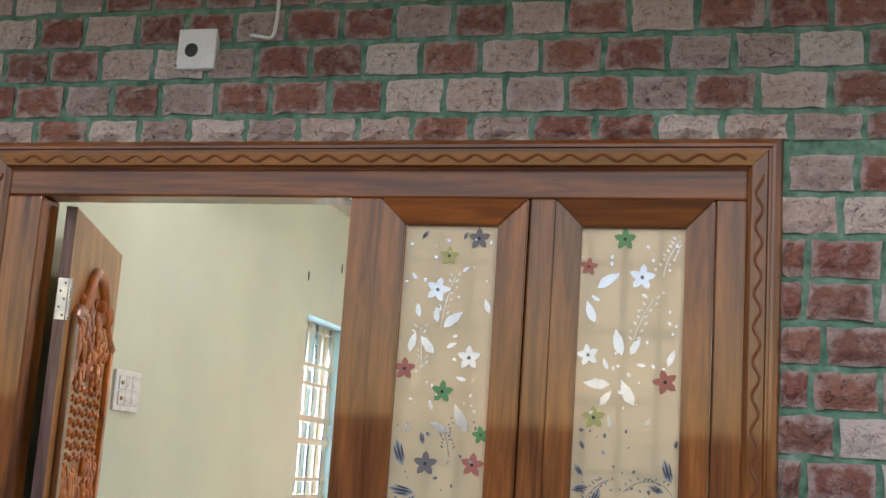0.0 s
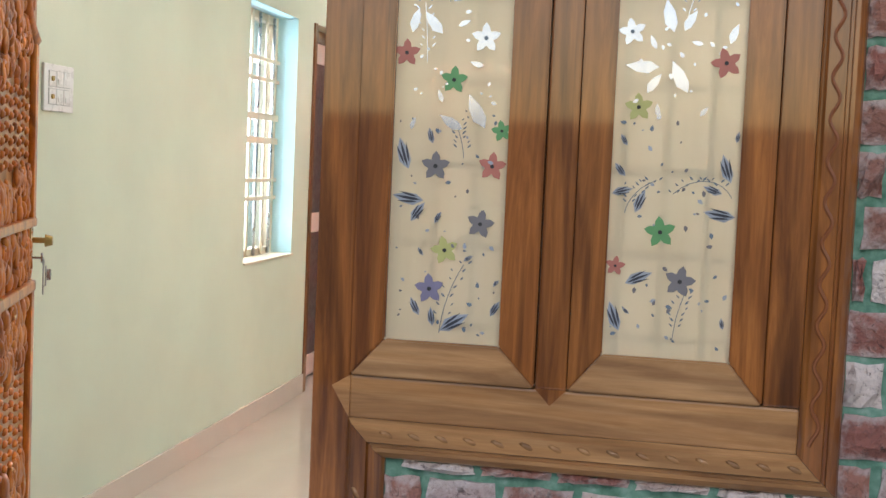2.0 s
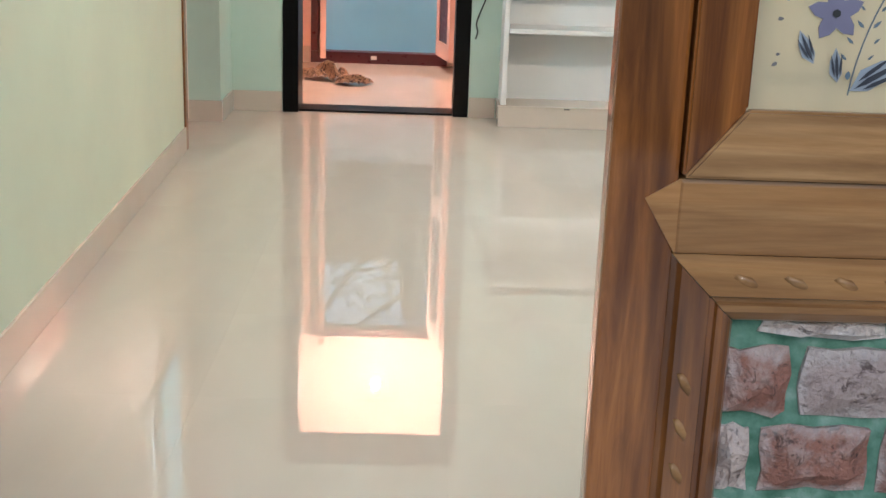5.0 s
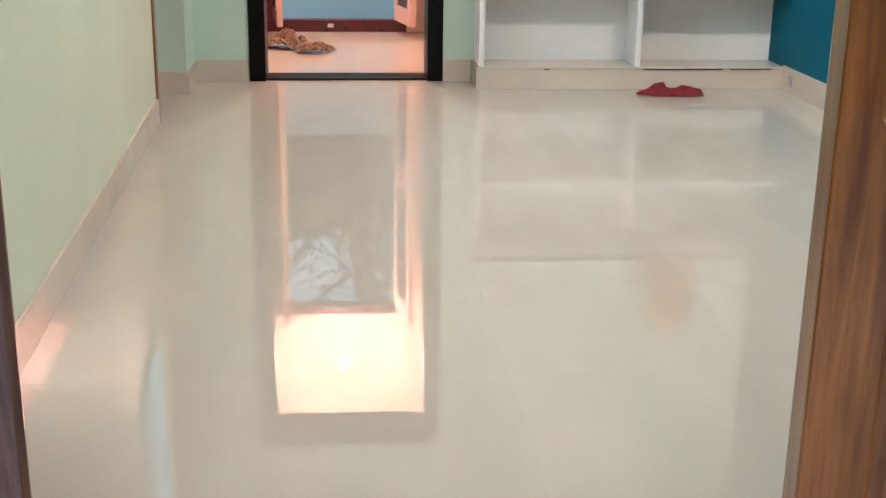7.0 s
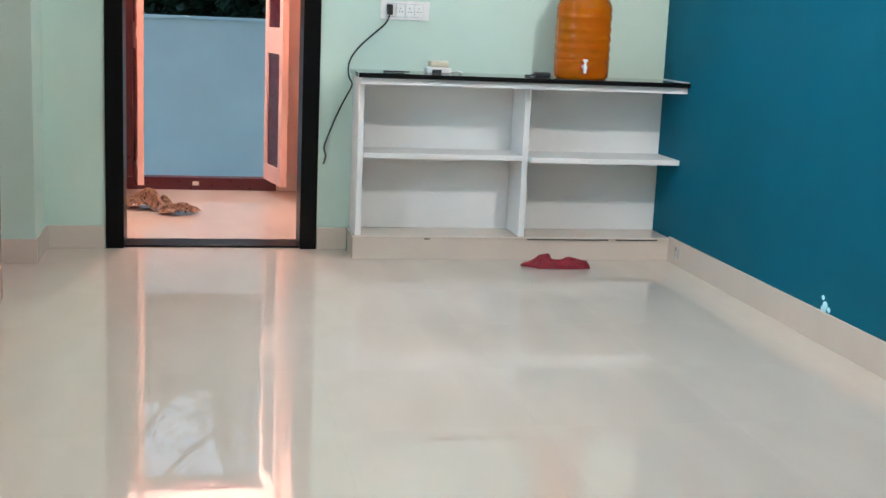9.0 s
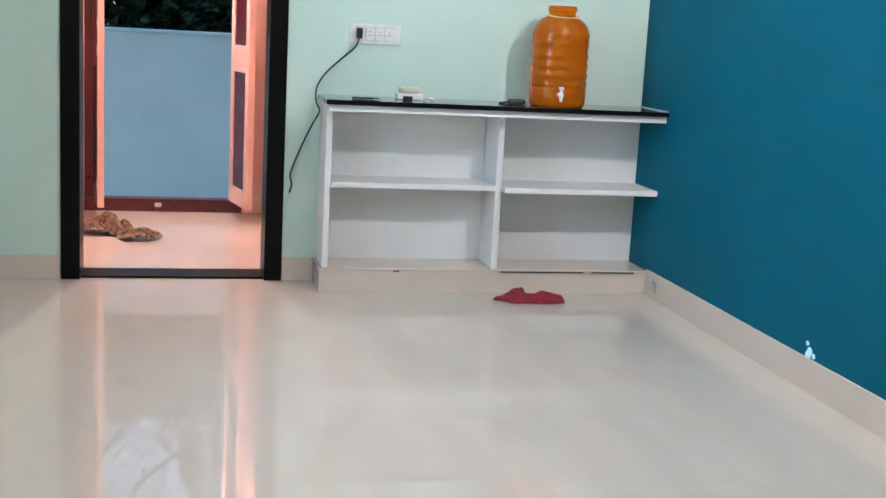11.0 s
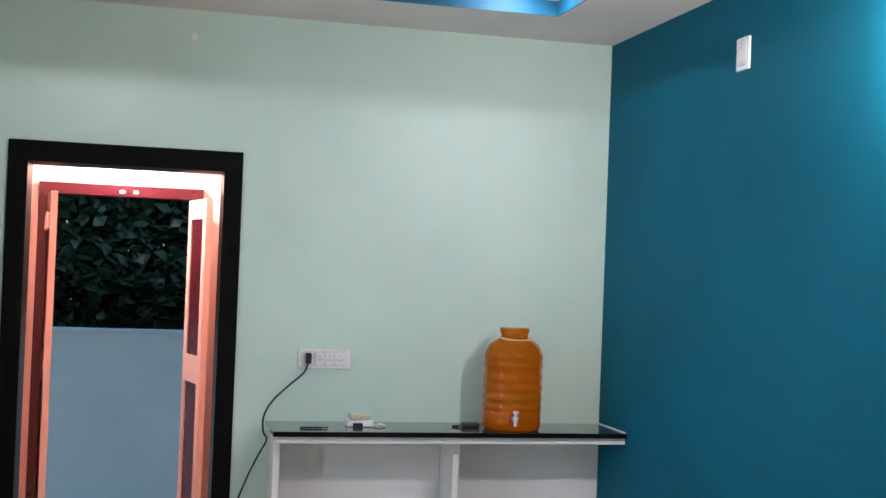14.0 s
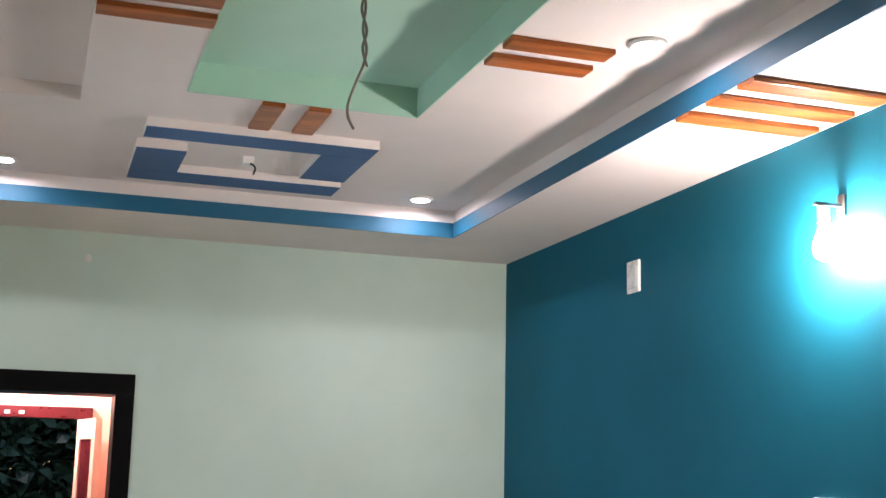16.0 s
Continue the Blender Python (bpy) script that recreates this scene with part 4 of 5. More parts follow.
# ---------------------------------------------------------------- outer doorway with two peach leaves
def outer_doorway():
    root = thing("door_2", (0.75, VY1, 0), "maroon outer door frame with peach double doors standing open", "door", kind="structure")
    y0, y1 = VY1 - 0.012, VY1 + 0.09
    part("sill", boxes((0.235, 1.198, y0, y1, 0.0, 0.080), bev=0.004), MAROON, root, "maroon sill")
    part("lintel", boxes((0.235, 1.198, y0, y1, 1.990, 2.060), bev=0.004), MAROON, root, "maroon lintel")
    part("jamb", boxes((0.235, 0.290, y0, y1, 0.081, 1.989), bev=0.004), MAROON, root)
    part("jamb", boxes((1.143, 1.198, y0, y1, 0.081, 1.989), bev=0.004), MAROON, root)
    part("paint_mark", boxes((0.66, 0.70, y0 - 0.002, y0 + 0.001, 0.030, 0.056)), SHELF_WHITE, root, "pale paint smear")
    part("lintel_bolt", boxes((0.70, 0.73, y0 - 0.003, y0 + 0.001, 2.010, 2.030), (0.78, 0.81, y0 - 0.003, y0 + 0.001, 2.010, 2.030), bev=0.001), SHELF_WHITE, root)

    def leaf_at(hx, hy, ex, ey, side, face=None):
        h, e = Vector((hx, hy, 0)), Vector((ex, ey, 0))
        d = (e - h).normalized()
        L = (e - h).length
        n = Vector((-d.y, d.x, 0)) * side
        m = Matrix(((d.x, n.x, 0, hx), (d.y, n.y, 0, hy), (0, 0, 1, 0), (0, 0, 0, 1)))

        def put(name, bm, mat, parent, label=""):
            bmesh.ops.transform(bm, matrix=m, verts=bm.verts)
            return part(name, bm, mat, parent, label)
        z0, z1 = 0.085, 1.985
        lf = put("leaf", boxes((0, 0.07, -0.034, 0, z0, z1), (L - 0.075, L, -0.034, 0, z0, z1), (0.07, L - 0.075, -0.034, 0, z0, 0.19),
                               (0.07, L - 0.075, -0.034, 0, 0.90, 1.06), (0.07, L - 0.075, -0.034, 0, 1.87, z1)), face or PEACH, root, "painted door leaf")
        put("leaf_edge", boxes((L + 0.0003, L + 0.005, -0.036, 0.002, z0, z1)), PEACH, lf, "peach painted edge")
        for a, b in ((0.19, 0.90), (1.06, 1.87)):
            put("panel", boxes((0.071, L - 0.076, -0.026, -0.012, a + 0.001, b - 0.001)), MAROON, lf, "maroon recessed panel")
        bm = bmesh.new()
        tube(bm, smooth_path([(0.075, 0.002, 1.77), (0.12, 0.002, 1.83), (L / 2, 0.002, 1.865), (L - 0.12, 0.002, 1.83), (L - 0.08, 0.002, 1.77)], 4), 0.012, 6)
        put("arch_moulding", bm, PEACH, lf)
        for z in (0.22, 1.0, 1.15):
            bm = bmesh.new()
            cyl(bm, (L - 0.03, -0.002, z - 0.035), (L - 0.03, -0.002, z + 0.035), 0.007, seg=8)
            box(bm, L - 0.045, L - 0.012, -0.001, 0.005, z - 0.012, z + 0.012, 0.001)
            put("bolt", bm, STEEL, lf, "steel tower bolt")
    leaf_at(0.286, VY1 - 0.018, 0.338, VY1 - 0.42, -1, MAROON)
    leaf_at(1.146, VY1 - 0.018, 1.232, VY1 - 0.42, 1)


outer_doorway()
structure("terrace_floor", boxes((-3.0, 4.0, VY1 + 0.121, 9.1, -0.44, -0.40)), PORCH_TILE, "grey terrace floor")
bm = boxes((-3.0, 4.0, 8.95, 9.07, -0.44, 1.069))
box(bm, -3.0, 4.0, 8.935, 9.085, 1.0695, 1.095, 0.004)
structure("parapet_wall", bm, PALE_BLUE, "pale blue painted parapet wall")


# ---------------------------------------------------------------- greenery beyond the parapet
def leaf_cloud(name, mat, count, place, size, seed, parent, label):
    rnd = random.Random(seed)
    verts, faces = [], []
    for _ in range(count):
        c = Vector(place(rnd))
        s = size * rnd.uniform(0.6, 1.5)
        q = Euler((rnd.uniform(-1.1, 1.1), rnd.uniform(-0.9, 0.9), rnd.uniform(0, 6.28))).to_matrix()
        i = len(verts)
        for p in ((0, -0.55, 0), (0.38, -0.1, 0.05), (0.22, 0.32, 0.02), (0, 0.62, -0.08), (-0.22, 0.32, 0.02), (-0.38, -0.1, 0.05)):
            verts.append(tuple(c + q @ (Vector(p) * s)))
        faces.append(tuple(range(i, i + 6)))
    me = bpy.data.meshes.new(name)
    me.from_pydata(verts, [], faces)
    me.materials.append(mat)
    ob = new(name, me)
    ob.parent = parent
    ob.matrix_parent_inverse = world_of(parent).inverted()
    return tagged(ob, label, kind="stuff")


root = thing("creeper_hedge", (0.8, 10.2, -0.45), "dense dark green creeper hedge behind the parapet", "hedge")
def hedge_place(r):
    z = r.uniform(0.2, 2.34) - 0.14 * abs(r.gauss(0, 0.5))
    x = r.uniform(-3.4, 4.4)
    return (x, 9.75 + 0.65 * r.random() + 0.18 * math.sin(3 * x + 2 * z) + 0.12 * (z - 1), z)
leaf_cloud("hedge_leaves", LEAF_DARK, 44000, hedge_place, 0.105, 3, root, "broad dark green leaves")
bm = bmesh.new()
for k in range(14):
    x = -3.0 + k * 0.52
    tube(bm, smooth_path([(x, 10.15, -0.45), (x + 0.1, 10.2, 0.5), (x - 0.08, 10.2, 1.4), (x + 0.12, 10.2, 2.2)], 4), 0.022, 5)
part("stem", bm, BARK, root)


def tree(x, y, h, seed):
    rnd = random.Random(seed)
    root = thing("tree", (x, y, -0.45), "dark leafy tree behind the parapet", "tree", "trees behind the terrace")
    bm = bmesh.new()
    tube(bm, smooth_path([(x, y, -0.45), (x + 0.1, y, 0.9), (x - 0.05, y + 0.1, 2.0), (x + 0.08, y, h * 0.75)], 4), 0.10, 8)
    part("trunk", bm, BARK, root)
    bm = bmesh.new()
    tips = []
    for k in range(13):
        a, z = rnd.uniform(0, 6.28), rnd.uniform(1.9, h * 0.75)
        r = rnd.uniform(0.7, 1.6)
        tip = Vector((x + r * math.cos(a), y + 0.7 * r * math.sin(a), z + rnd.uniform(0.2, 1.0)))
        tips += [tip, (tip + Vector((x, y, z))) / 2]
        tube(bm, smooth_path([(x, y, z), ((x + tip.x) / 2, (y + tip.y) / 2, z + 0.25), tip], 3), 0.028, 5)
    part("limb", bm, BARK, root)

    def place(r):
        t = r.choice(tips)
        return (t.x + r.gauss(0, 0.27), t.y + r.gauss(0, 0.24), t.z + r.gauss(0, 0.19))
    leaf_cloud("crown", LEAF_TREE, 5200, place, 0.050, seed + 1, root, "loose crown of small leaves")


tree(-1.0, 11.2, 4.3, 21)
tree(0.9, 11.6, 4.6, 31)
tree(2.8, 11.3, 4.4, 41)


# ---------------------------------------------------------------- shelf unit and what stands on it
root = thing("shelf_unit", (2.24, 5.07, 0), "white plastered open shelf unit on a tiled plinth", "shelf")
PX0, SF = 1.432, 4.950
part("plinth", boxes((PX0, X1 - 0.001, SF, Y1 - 0.001, 0.0, 0.104), bev=0.002), SKIRT_TILE, root, "cream tiled plinth")
part("plinth_top", boxes((PX0 - 0.004, X1 - 0.001, SF - 0.004, Y1 - 0.001, 0.1045, 0.114), bev=0.002), SKIRT_TILE, root, "cream tile")
part("side_panel", boxes((1.444, 1.472, SF + 0.012, Y1 - 0.001, 0.1145, 0.846), bev=0.003), SHELF_WHITE, root)
part("divider", boxes((2.256, 2.286, SF + 0.010, Y1 - 0.001, 0.1145, 0.846), bev=0.003), SHELF_WHITE, root)
part("back_panel", boxes((1.473, 2.255, Y1 - 0.006, Y1 - 0.001, 0.1145, 0.846), (2.287, X1 - 0.001, Y1 - 0.006, Y1 - 0.001, 0.1145, 0.846)), SHELF_WHITE, root)
part("shelf_board", boxes((1.473, 2.255, SF, Y1 - 0.007, 0.492, 0.518), bev=0.003), SHELF_WHITE, root)
part("shelf_board", boxes((2.287, X1 - 0.001, SF - 0.05, Y1 - 0.007, 0.490, 0.516), bev=0.003), SHELF_WHITE, root)
part("slab_bed", boxes((1.440, X1 - 0.001, SF - 0.085, Y1 - 0.001, 0.8465, 0.8775), bev=0.002), SHELF_WHITE, root, "white plaster bed under the slab")
for xa, xb in ((2.30, 2.72), (2.76, 2.98), (1.78, 1.81)):
    part("gap_line", boxes((xa, xb, SF - 0.0055, SF - 0.0035, 0.100, 0.106)), SOCKET_DARK, root, "dark open joint")
worktop = thing("worktop", (2.23, 5.02, 0.878), "dark polished granite worktop on the white shelf unit", "worktop")
part("slab", boxes((1.428, X1 - 0.001, SF - 0.106, Y1 - 0.001, 0.8782, 0.8995), bev=0.002), GRANITE, worktop)
part("front_edge", boxes((1.426, X1 - 0.001, SF - 0.113, SF - 0.1065, 0.8778, 0.900), bev=0.003), BLACK_FRAME, worktop, "black polished nosing")
part("grout_line", boxes((X1 - 0.010, X1 - 0.0012, SF - 0.10, Y1 - 0.002, 0.8997, 0.9035)), SHELF_WHITE, worktop, "white grout line along the teal wall")
# small marks low on the teal wall and its skirting
bm = bmesh.new()
for dy, dz, r in ((0, 0, 0.022), (0.02, 0.025, 0.014), (-0.03, -0.012, 0.015), (0.01, -0.018, 0.024)):
    bmesh.ops.create_icosphere(bm, subdivisions=2, radius=1.0, matrix=Matrix.Translation((X1, 3.36 + dy, 0.150 + dz)) @ Matrix.Diagonal((0.002, r * 0.9, r * 0.7, 1)))
tagged(part("plaster_smear", bm, PALE_BLUE), "pale plaster smear low on the teal wall", "smear")
tagged(part("drain_plug", boxes((X1 - 0.016, X1 - 0.0105, 4.80, 4.835, 0.035, 0.090), bev=0.002), STEEL), "small dark metal plug in the skirting", "plug")
bm = tube(bmesh.new(), smooth_path([(0.986, -0.006, 2.70), (0.984, -0.012, 2.62), (0.982, -0.012, 2.55), (0.972, -0.014, 2.508), (0.935, -0.012, 2.512), (0.905, -0.010, 2.518)], 5), 0.0055, 6)
tagged(part("wall_wire", bm, PLASTIC), "loose white wire hanging on the bricks", "wire")


def water_jar(x, y, z):
    root = thing("water_jar", (x, y, z), "amber plastic water jar with a white tap", "water jar")
    amber, nt, b = base_material("amber_plastic", 0.12)
    nt.links.new(ramp(nt, noise_tex(nt, 7, 3), [(0.3, (0.72, 0.165, 0.001)), (0.7, (0.84, 0.24, 0.002))]), b.inputs["Base Color"])
    b.inputs["Transmission Weight"].default_value = 0.68
    b.inputs["IOR"].default_value = 1.3
    b.inputs["Subsurface Weight"].default_value = 0.15
    R = 0.136
    prof = [(0.02, 0.0), (R * 0.90, 0.0), (R * 0.97, 0.012)]
    prof += [(R * 0.985, 0.040), (R * 0.985, 0.088)]
    for zc in (0.108, 0.155, 0.202, 0.249, 0.310):
        prof += [(R * 0.972, zc - 0.019), (R * 0.992, zc - 0.009), (R * 1.0, zc), (R * 0.992, zc + 0.009), (R * 0.972, zc + 0.019)]
    prof += [(R * 0.995, 0.345), (R * 0.985, 0.358)]
    prof += [(R * 0.96, 0.372), (R * 0.86, 0.405), (R * 0.66, 0.428), (R * 0.50, 0.438), (R * 0.48, 0.445)]
    T = Matrix.Translation((x, y, z + 0.001)) @ Matrix.Diagonal((1, 1, 0.95, 1))
    body = part("body", lathe(bmesh.new(), prof, 44, T), amber, root, "ribbed amber body", True)
    part("cap", lathe(bmesh.new(), [(0.01, 0.445), (R * 0.46, 0.445), (R * 0.46, 0.462), (R * 0.50, 0.464), (R * 0.50, 0.486), (R * 0.47, 0.490), (0.01, 0.490)], 36, T), amber, root, "orange screw cap")
    bm = bmesh.new()
    tube(bm, [(x + R * 0.56 * math.cos(a), y - 0.004 + R * 0.56 * math.sin(a), z + 0.424 + 0.013 * math.sin(a)) for a in [math.pi + k * math.pi / 14 for k in range(15)]], 0.005, 6)
    part("handle", bm, plain("pale_orange_plastic", (0.80, 0.45, 0.16), 0.4), root, "pale orange carrying handle", True)
    fx, fy = x - 0.030, y - R * 0.97
    bm = bmesh.new()
    cyl(bm, (fx, fy + 0.01, z + 0.062), (fx, fy - 0.030, z + 0.062), 0.010)
    cyl(bm, (fx, fy - 0.024, z + 0.070), (fx, fy - 0.024, z + 0.032), 0.009, 0.007)
    cyl(bm, (fx, fy - 0.024, z + 0.070), (fx, fy - 0.024, z + 0.088), 0.006)
    box(bm, fx - 0.012, fx + 0.012, fy - 0.030, fy - 0.018, z + 0.086, z + 0.098, 0.003)
    part("tap", bm, PLASTIC, root, "white plastic tap")
    bm = bmesh.new()
    cyl(bm, (fx, fy + 0.012, z + 0.062), (fx, fy + 0.002, z + 0.062), 0.019)
    part("tap_washer", bm, plain("red_rubber", (0.5, 0.03, 0.02), 0.5), root, "red washer")


water_jar(2.535, 4.985, 0.900)


def small_items():
    root = thing("power_adapter", (1.83, 5.06, 0.90), "cream plastic gadget box on the granite worktop", "gadget")
    bm = bmesh.new()
    box(bm, 1.775, 1.895, 5.01, 5.10, 0.9005, 0.928, 0.006)
    part("base", bm, PLASTIC, root)
    part("lid", boxes((1.790, 1.885, 5.02, 5.09, 0.9285, 0.958), bev=0.010), plain("cream_plastic", (0.62, 0.55, 0.40), 0.45), root, "cream domed lid")
    part("dark_front", boxes((1.80, 1.845, 5.003, 5.0095, 0.9005, 0.918), bev=0.002), BLACK_PLASTIC, root)
    bm = bmesh.new()
    box(bm, 1.555, 1.655, 4.945, 4.962, 0.9005, 0.909, 0.003)
    cyl(bm, (1.65, 4.953, 0.905), (1.68, 4.950, 0.905), 0.003)
    tagged(part("screwdriver", bm, BLACK_PLASTIC), "dark screwdriver lying on the granite worktop", "tool")
    bm = bmesh.new()
    tube(bm, smooth_path([(1.90, 5.03, 0.905), (1.925, 5.0, 0.912), (1.95, 5.02, 0.905), (1.935, 5.05, 0.91), (1.91, 5.02, 0.905)], 5), 0.0042, 6)
    tagged(part("cable_scrap", bm, PLASTIC), "short white cable scrap on the worktop", "cable")
    bm = bmesh.new()
    box(bm, 2.315, 2.395, 5.02, 5.06, 0.9005, 0.922, 0.006)
    tube(bm, smooth_path([(2.315, 5.04, 0.91), (2.29, 5.02, 0.905), (2.27, 5.04, 0.904), (2.30, 5.06, 0.904)], 5), 0.004, 6)
    tagged(part("charger", bm, BLACK_PLASTIC), "black charger beside the water jar", "charger")


small_items()


# ---------------------------------------------------------------- switches and sockets
def plate_on(m, w, h, name, label, cat, rows, cols, kinds):
    """A modular wall plate in local x (width) and z (height), facing -y, then posed by m."""
    root = new(name)
    root.matrix_basis = m
    tagged(root, label, cat, "wall plates")

    def put(nm, bm, mat, parent, lab=""):
        me = mesh_of(nm, bm, mat)
        ob = new(nm, me)
        ob.parent = parent
        return tagged(ob, lab)
    put("plate", boxes((-w / 2, w / 2, -0.011, 0.0, -h / 2, h / 2), bev=0.003), PLASTIC, root, "white plastic cover plate")
    mw, mh = w * 0.74 / cols, h * 0.76 / rows
    for r in range(rows):
        for c in range(cols):
            x = -w * 0.37 + (c + 0.5) * mw
            z = h * 0.38 - (r + 0.5) * mh
            k = kinds[(r * cols + c) % len(kinds)]
            put("module_gap", boxes((x - mw / 2 + 0.0008, x + mw / 2 - 0.0008, -0.0118, -0.0108, z - mh / 2 + 0.003, z + mh / 2 - 0.003)), PLASTIC_GREY, root)
            mod = put("module", boxes((x - mw / 2 + 0.002, x + mw / 2 - 0.002, -0.0145, -0.0119, z - mh / 2 + 0.0045, z + mh / 2 - 0.0045), bev=0.001), PLASTIC, root)
            if k == "socket":
                for dx, dz in ((0, 0.010), (-0.007, -0.006), (0.007, -0.006)):
                    bm = bmesh.new()
                    cyl(bm, (x + dx, -0.0150, z + dz), (x + dx, -0.0142, z + dz), 0.0028, seg=10)
                    o = put("pin_hole", bm, SOCKET_DARK, mod)
            elif k == "dimmer":
                bm = bmesh.new()
                cyl(bm, (x - 0.004, -0.020, z), (x - 0.004, -0.0142, z), 0.008, seg=14)
                put("indicator", bm, BRASS, mod)
            elif k == "lever":
                put("rocker", boxes((x - mw * 0.3, x + mw * 0.3, -0.0175, -0.0146, z - mh * 0.30, z + mh * 0.02), bev=0.001), PLASTIC, mod)
    return root


P = plate_on(pose(1.688, Y1, 1.190), 0.244, 0.092, "socket_plate", "white socket plate with three sockets and a black plug", "socket", 1, 4,
             ("lever", "socket", "socket", "socket"))
plate_on(pose(west_x(1.09), 1.090, 1.540, rz=90 - math.degrees(math.atan(SLANT))), 0.200, 0.152, "switch_plate", "white double-row switch plate on the mint wall", "switch", 2, 3,
         ("dimmer", "lever", "lever"))
plate_on(pose(X1, 2.592, 1.590, rz=-90), 0.215, 0.150, "switch_plate", "white double-row switch plate on the teal wall", "switch", 2, 3,
         ("dimmer", "lever", "lever", "lever", "lever", "socket"))
plate_on(pose(X1, 3.825, 2.485, rz=-90), 0.098, 0.126, "blank_plate", "white blanking plate high on the teal wall", "wall plate", 1, 1, ("blank",))


def power_cord():
    root = thing("extension_cable", (1.60, Y1 - 0.03, 1.18), "black power cord plugged in and hanging to a bare end", "power cord")
    part("plug", boxes((1.597, 1.624, Y1 - 0.045, Y1 - 0.0150, 1.167, 1.217), bev=0.005), BLACK_PLASTIC, root)
    y = Y1 - 0.03
    pts = [(1.610, y - 0.005, 1.170), (1.588, y - 0.02, 1.125), (1.520, y, 1.06), (1.455, y, 0.995), (1.416, y - 0.02, 0.93), (1.408, y - 0.09, 0.87),
           (1.428, y - 0.06, 0.825), (1.400, y, 0.75), (1.360, y + 0.01, 0.66), (1.322, y + 0.015, 0.56), (1.308, y + 0.015, 0.51), (1.316, y + 0.01, 0.47), (1.306, y + 0.01, 0.43)]
    part("cord", tube(bmesh.new(), smooth_path(pts, 6), 0.0042, 7), BLACK_PLASTIC, root, "", True)


power_cord()


# ---------------------------------------------------------------- cloths
def heap(name, cx, cy, sx, sy, h, seed, mat, label, turn=0.0):
    bm = bmesh.new()
    bmesh.ops.create_grid(bm, x_segments=46, y_segments=26, size=1.0)
    for v in bm.verts:
        u, w = v.co.x, v.co.y
        rim = 1 + 0.22 * noise.noise((u * 1.7 + seed, w * 1.7, 0.3))
        r = max(abs(u), abs(w)) ** 2
        f = max(0.0, 1 - r)
        z = h * (f ** 0.5) * (0.50 + 0.65 * (noise.noise((u * 2.0 + seed, w * 1.6, 1.7))) + 0.16 * noise.noise((u * 5 + seed, w * 4, 4.1)) + 0.10 * abs(noise.noise((u * 11 + seed, w * 7, 2.1))))
        c, s = math.cos(turn), math.sin(turn)
        k = (u * u + w * w) ** 0.5 or 1
        sq = max(abs(u), abs(w)) / k
        x, y = u * sq * sx * rim, w * sq * sy * rim
        v.co = (cx + c * x - s * y, cy + s * x + c * y, 0.002 + max(0.001, z))
    ob = part(name, bm, mat, smooth=True)
    return tagged(ob, label, "cloth")


heap("floor_cloth", 2.40, 4.77, 0.165, 0.062, 0.075, 2.0, RED_CLOTH, "crumpled dark red cloth on the tiled floor", -0.15)
m, nt, b = base_material("printed_cloth", 0.9)
c = ramp(nt, noise_tex(nt, 22, 3, (1, 2.5, 1), 0.5, 2.0), [(0.38, (0.02, 0.012, 0.01)), (0.48, (0.15, 0.085, 0.045)), (0.60, (0.26, 0.18, 0.11)), (0.7, (0.06, 0.03, 0.022))])
nt.links.new(c, b.inputs["Base Color"])


def crumpled(name, lobes, mat, label):
    """Cloth dropped in several folded lumps: (x, y, half width, half depth, height, turn)."""
    x0, x1 = min(q[0] - 1.3 * q[2] for q in lobes), max(q[0] + 1.3 * q[2] for q in lobes)
    y0, y1 = min(q[1] - 1.5 * q[3] for q in lobes), max(q[1] + 1.5 * q[3] for q in lobes)
    bm = bmesh.new()
    bmesh.ops.create_grid(bm, x_segments=90, y_segments=72, size=0.5, matrix=Matrix.Translation((0.5, 0.5, 0)))
    gone = []
    for v in bm.verts:
        x, y = x0 + v.co.x * (x1 - x0), y0 + v.co.y * (y1 - y0)
        z = -1.0
        for k, (cx, cy, sx, sy, h, turn) in enumerate(lobes):
            u = ((x - cx) * math.cos(turn) + (y - cy) * math.sin(turn)) / sx
            w = (-(x - cx) * math.sin(turn) + (y - cy) * math.cos(turn)) / sy
            d = u * u + w * w + 0.45 * noise.noise((x * 14, y * 14, k * 3.1))
            fold = 0.62 + 0.38 * math.cos(5.5 * w + 2.5 * u + 3.0 * noise.noise((x * 9, y * 9, k)))
            if d < 1:
                z = max(z, 0.004 + h * (1 - d) ** 0.45 * fold)
        v.co = (x, y, max(z, 0.001))
        if z < 0:
            gone.append(v)
    bmesh.ops.delete(bm, geom=gone, context="VERTS")
    return tagged(part(name, bm, mat, smooth=True), label, "cloth")


crumpled("doormat_cloth", [(0.30, 6.42, 0.09, 0.08, 0.065, 0.3), (0.42, 6.42, 0.14, 0.12, 0.115, -0.5), (0.60, 6.24, 0.125, 0.085, 0.06, 0.35)],
         m, "crumpled brown patterned cloth on the passage floor")


# ---------------------------------------------------------------- ceiling decoration
def ell(name, quads, label):
    root = thing(name, (quads[0][0], quads[0][2], UP), label, "ceiling panel", "blue ceiling panels")
    z0 = UP - 0.034
    part("core", boxes(*[(a, b, c, d, z0 + 0.0015, UP - 0.0005) for a, b, c, d in quads]), WHITE, root, "white plaster edge")
    part("face", boxes(*[(a + 0.001, b - 0.001, c + 0.001, d - 0.001, z0, z0 + 0.0012) for a, b, c, d in quads]), PANEL_BLUE, root, "mottled blue face")


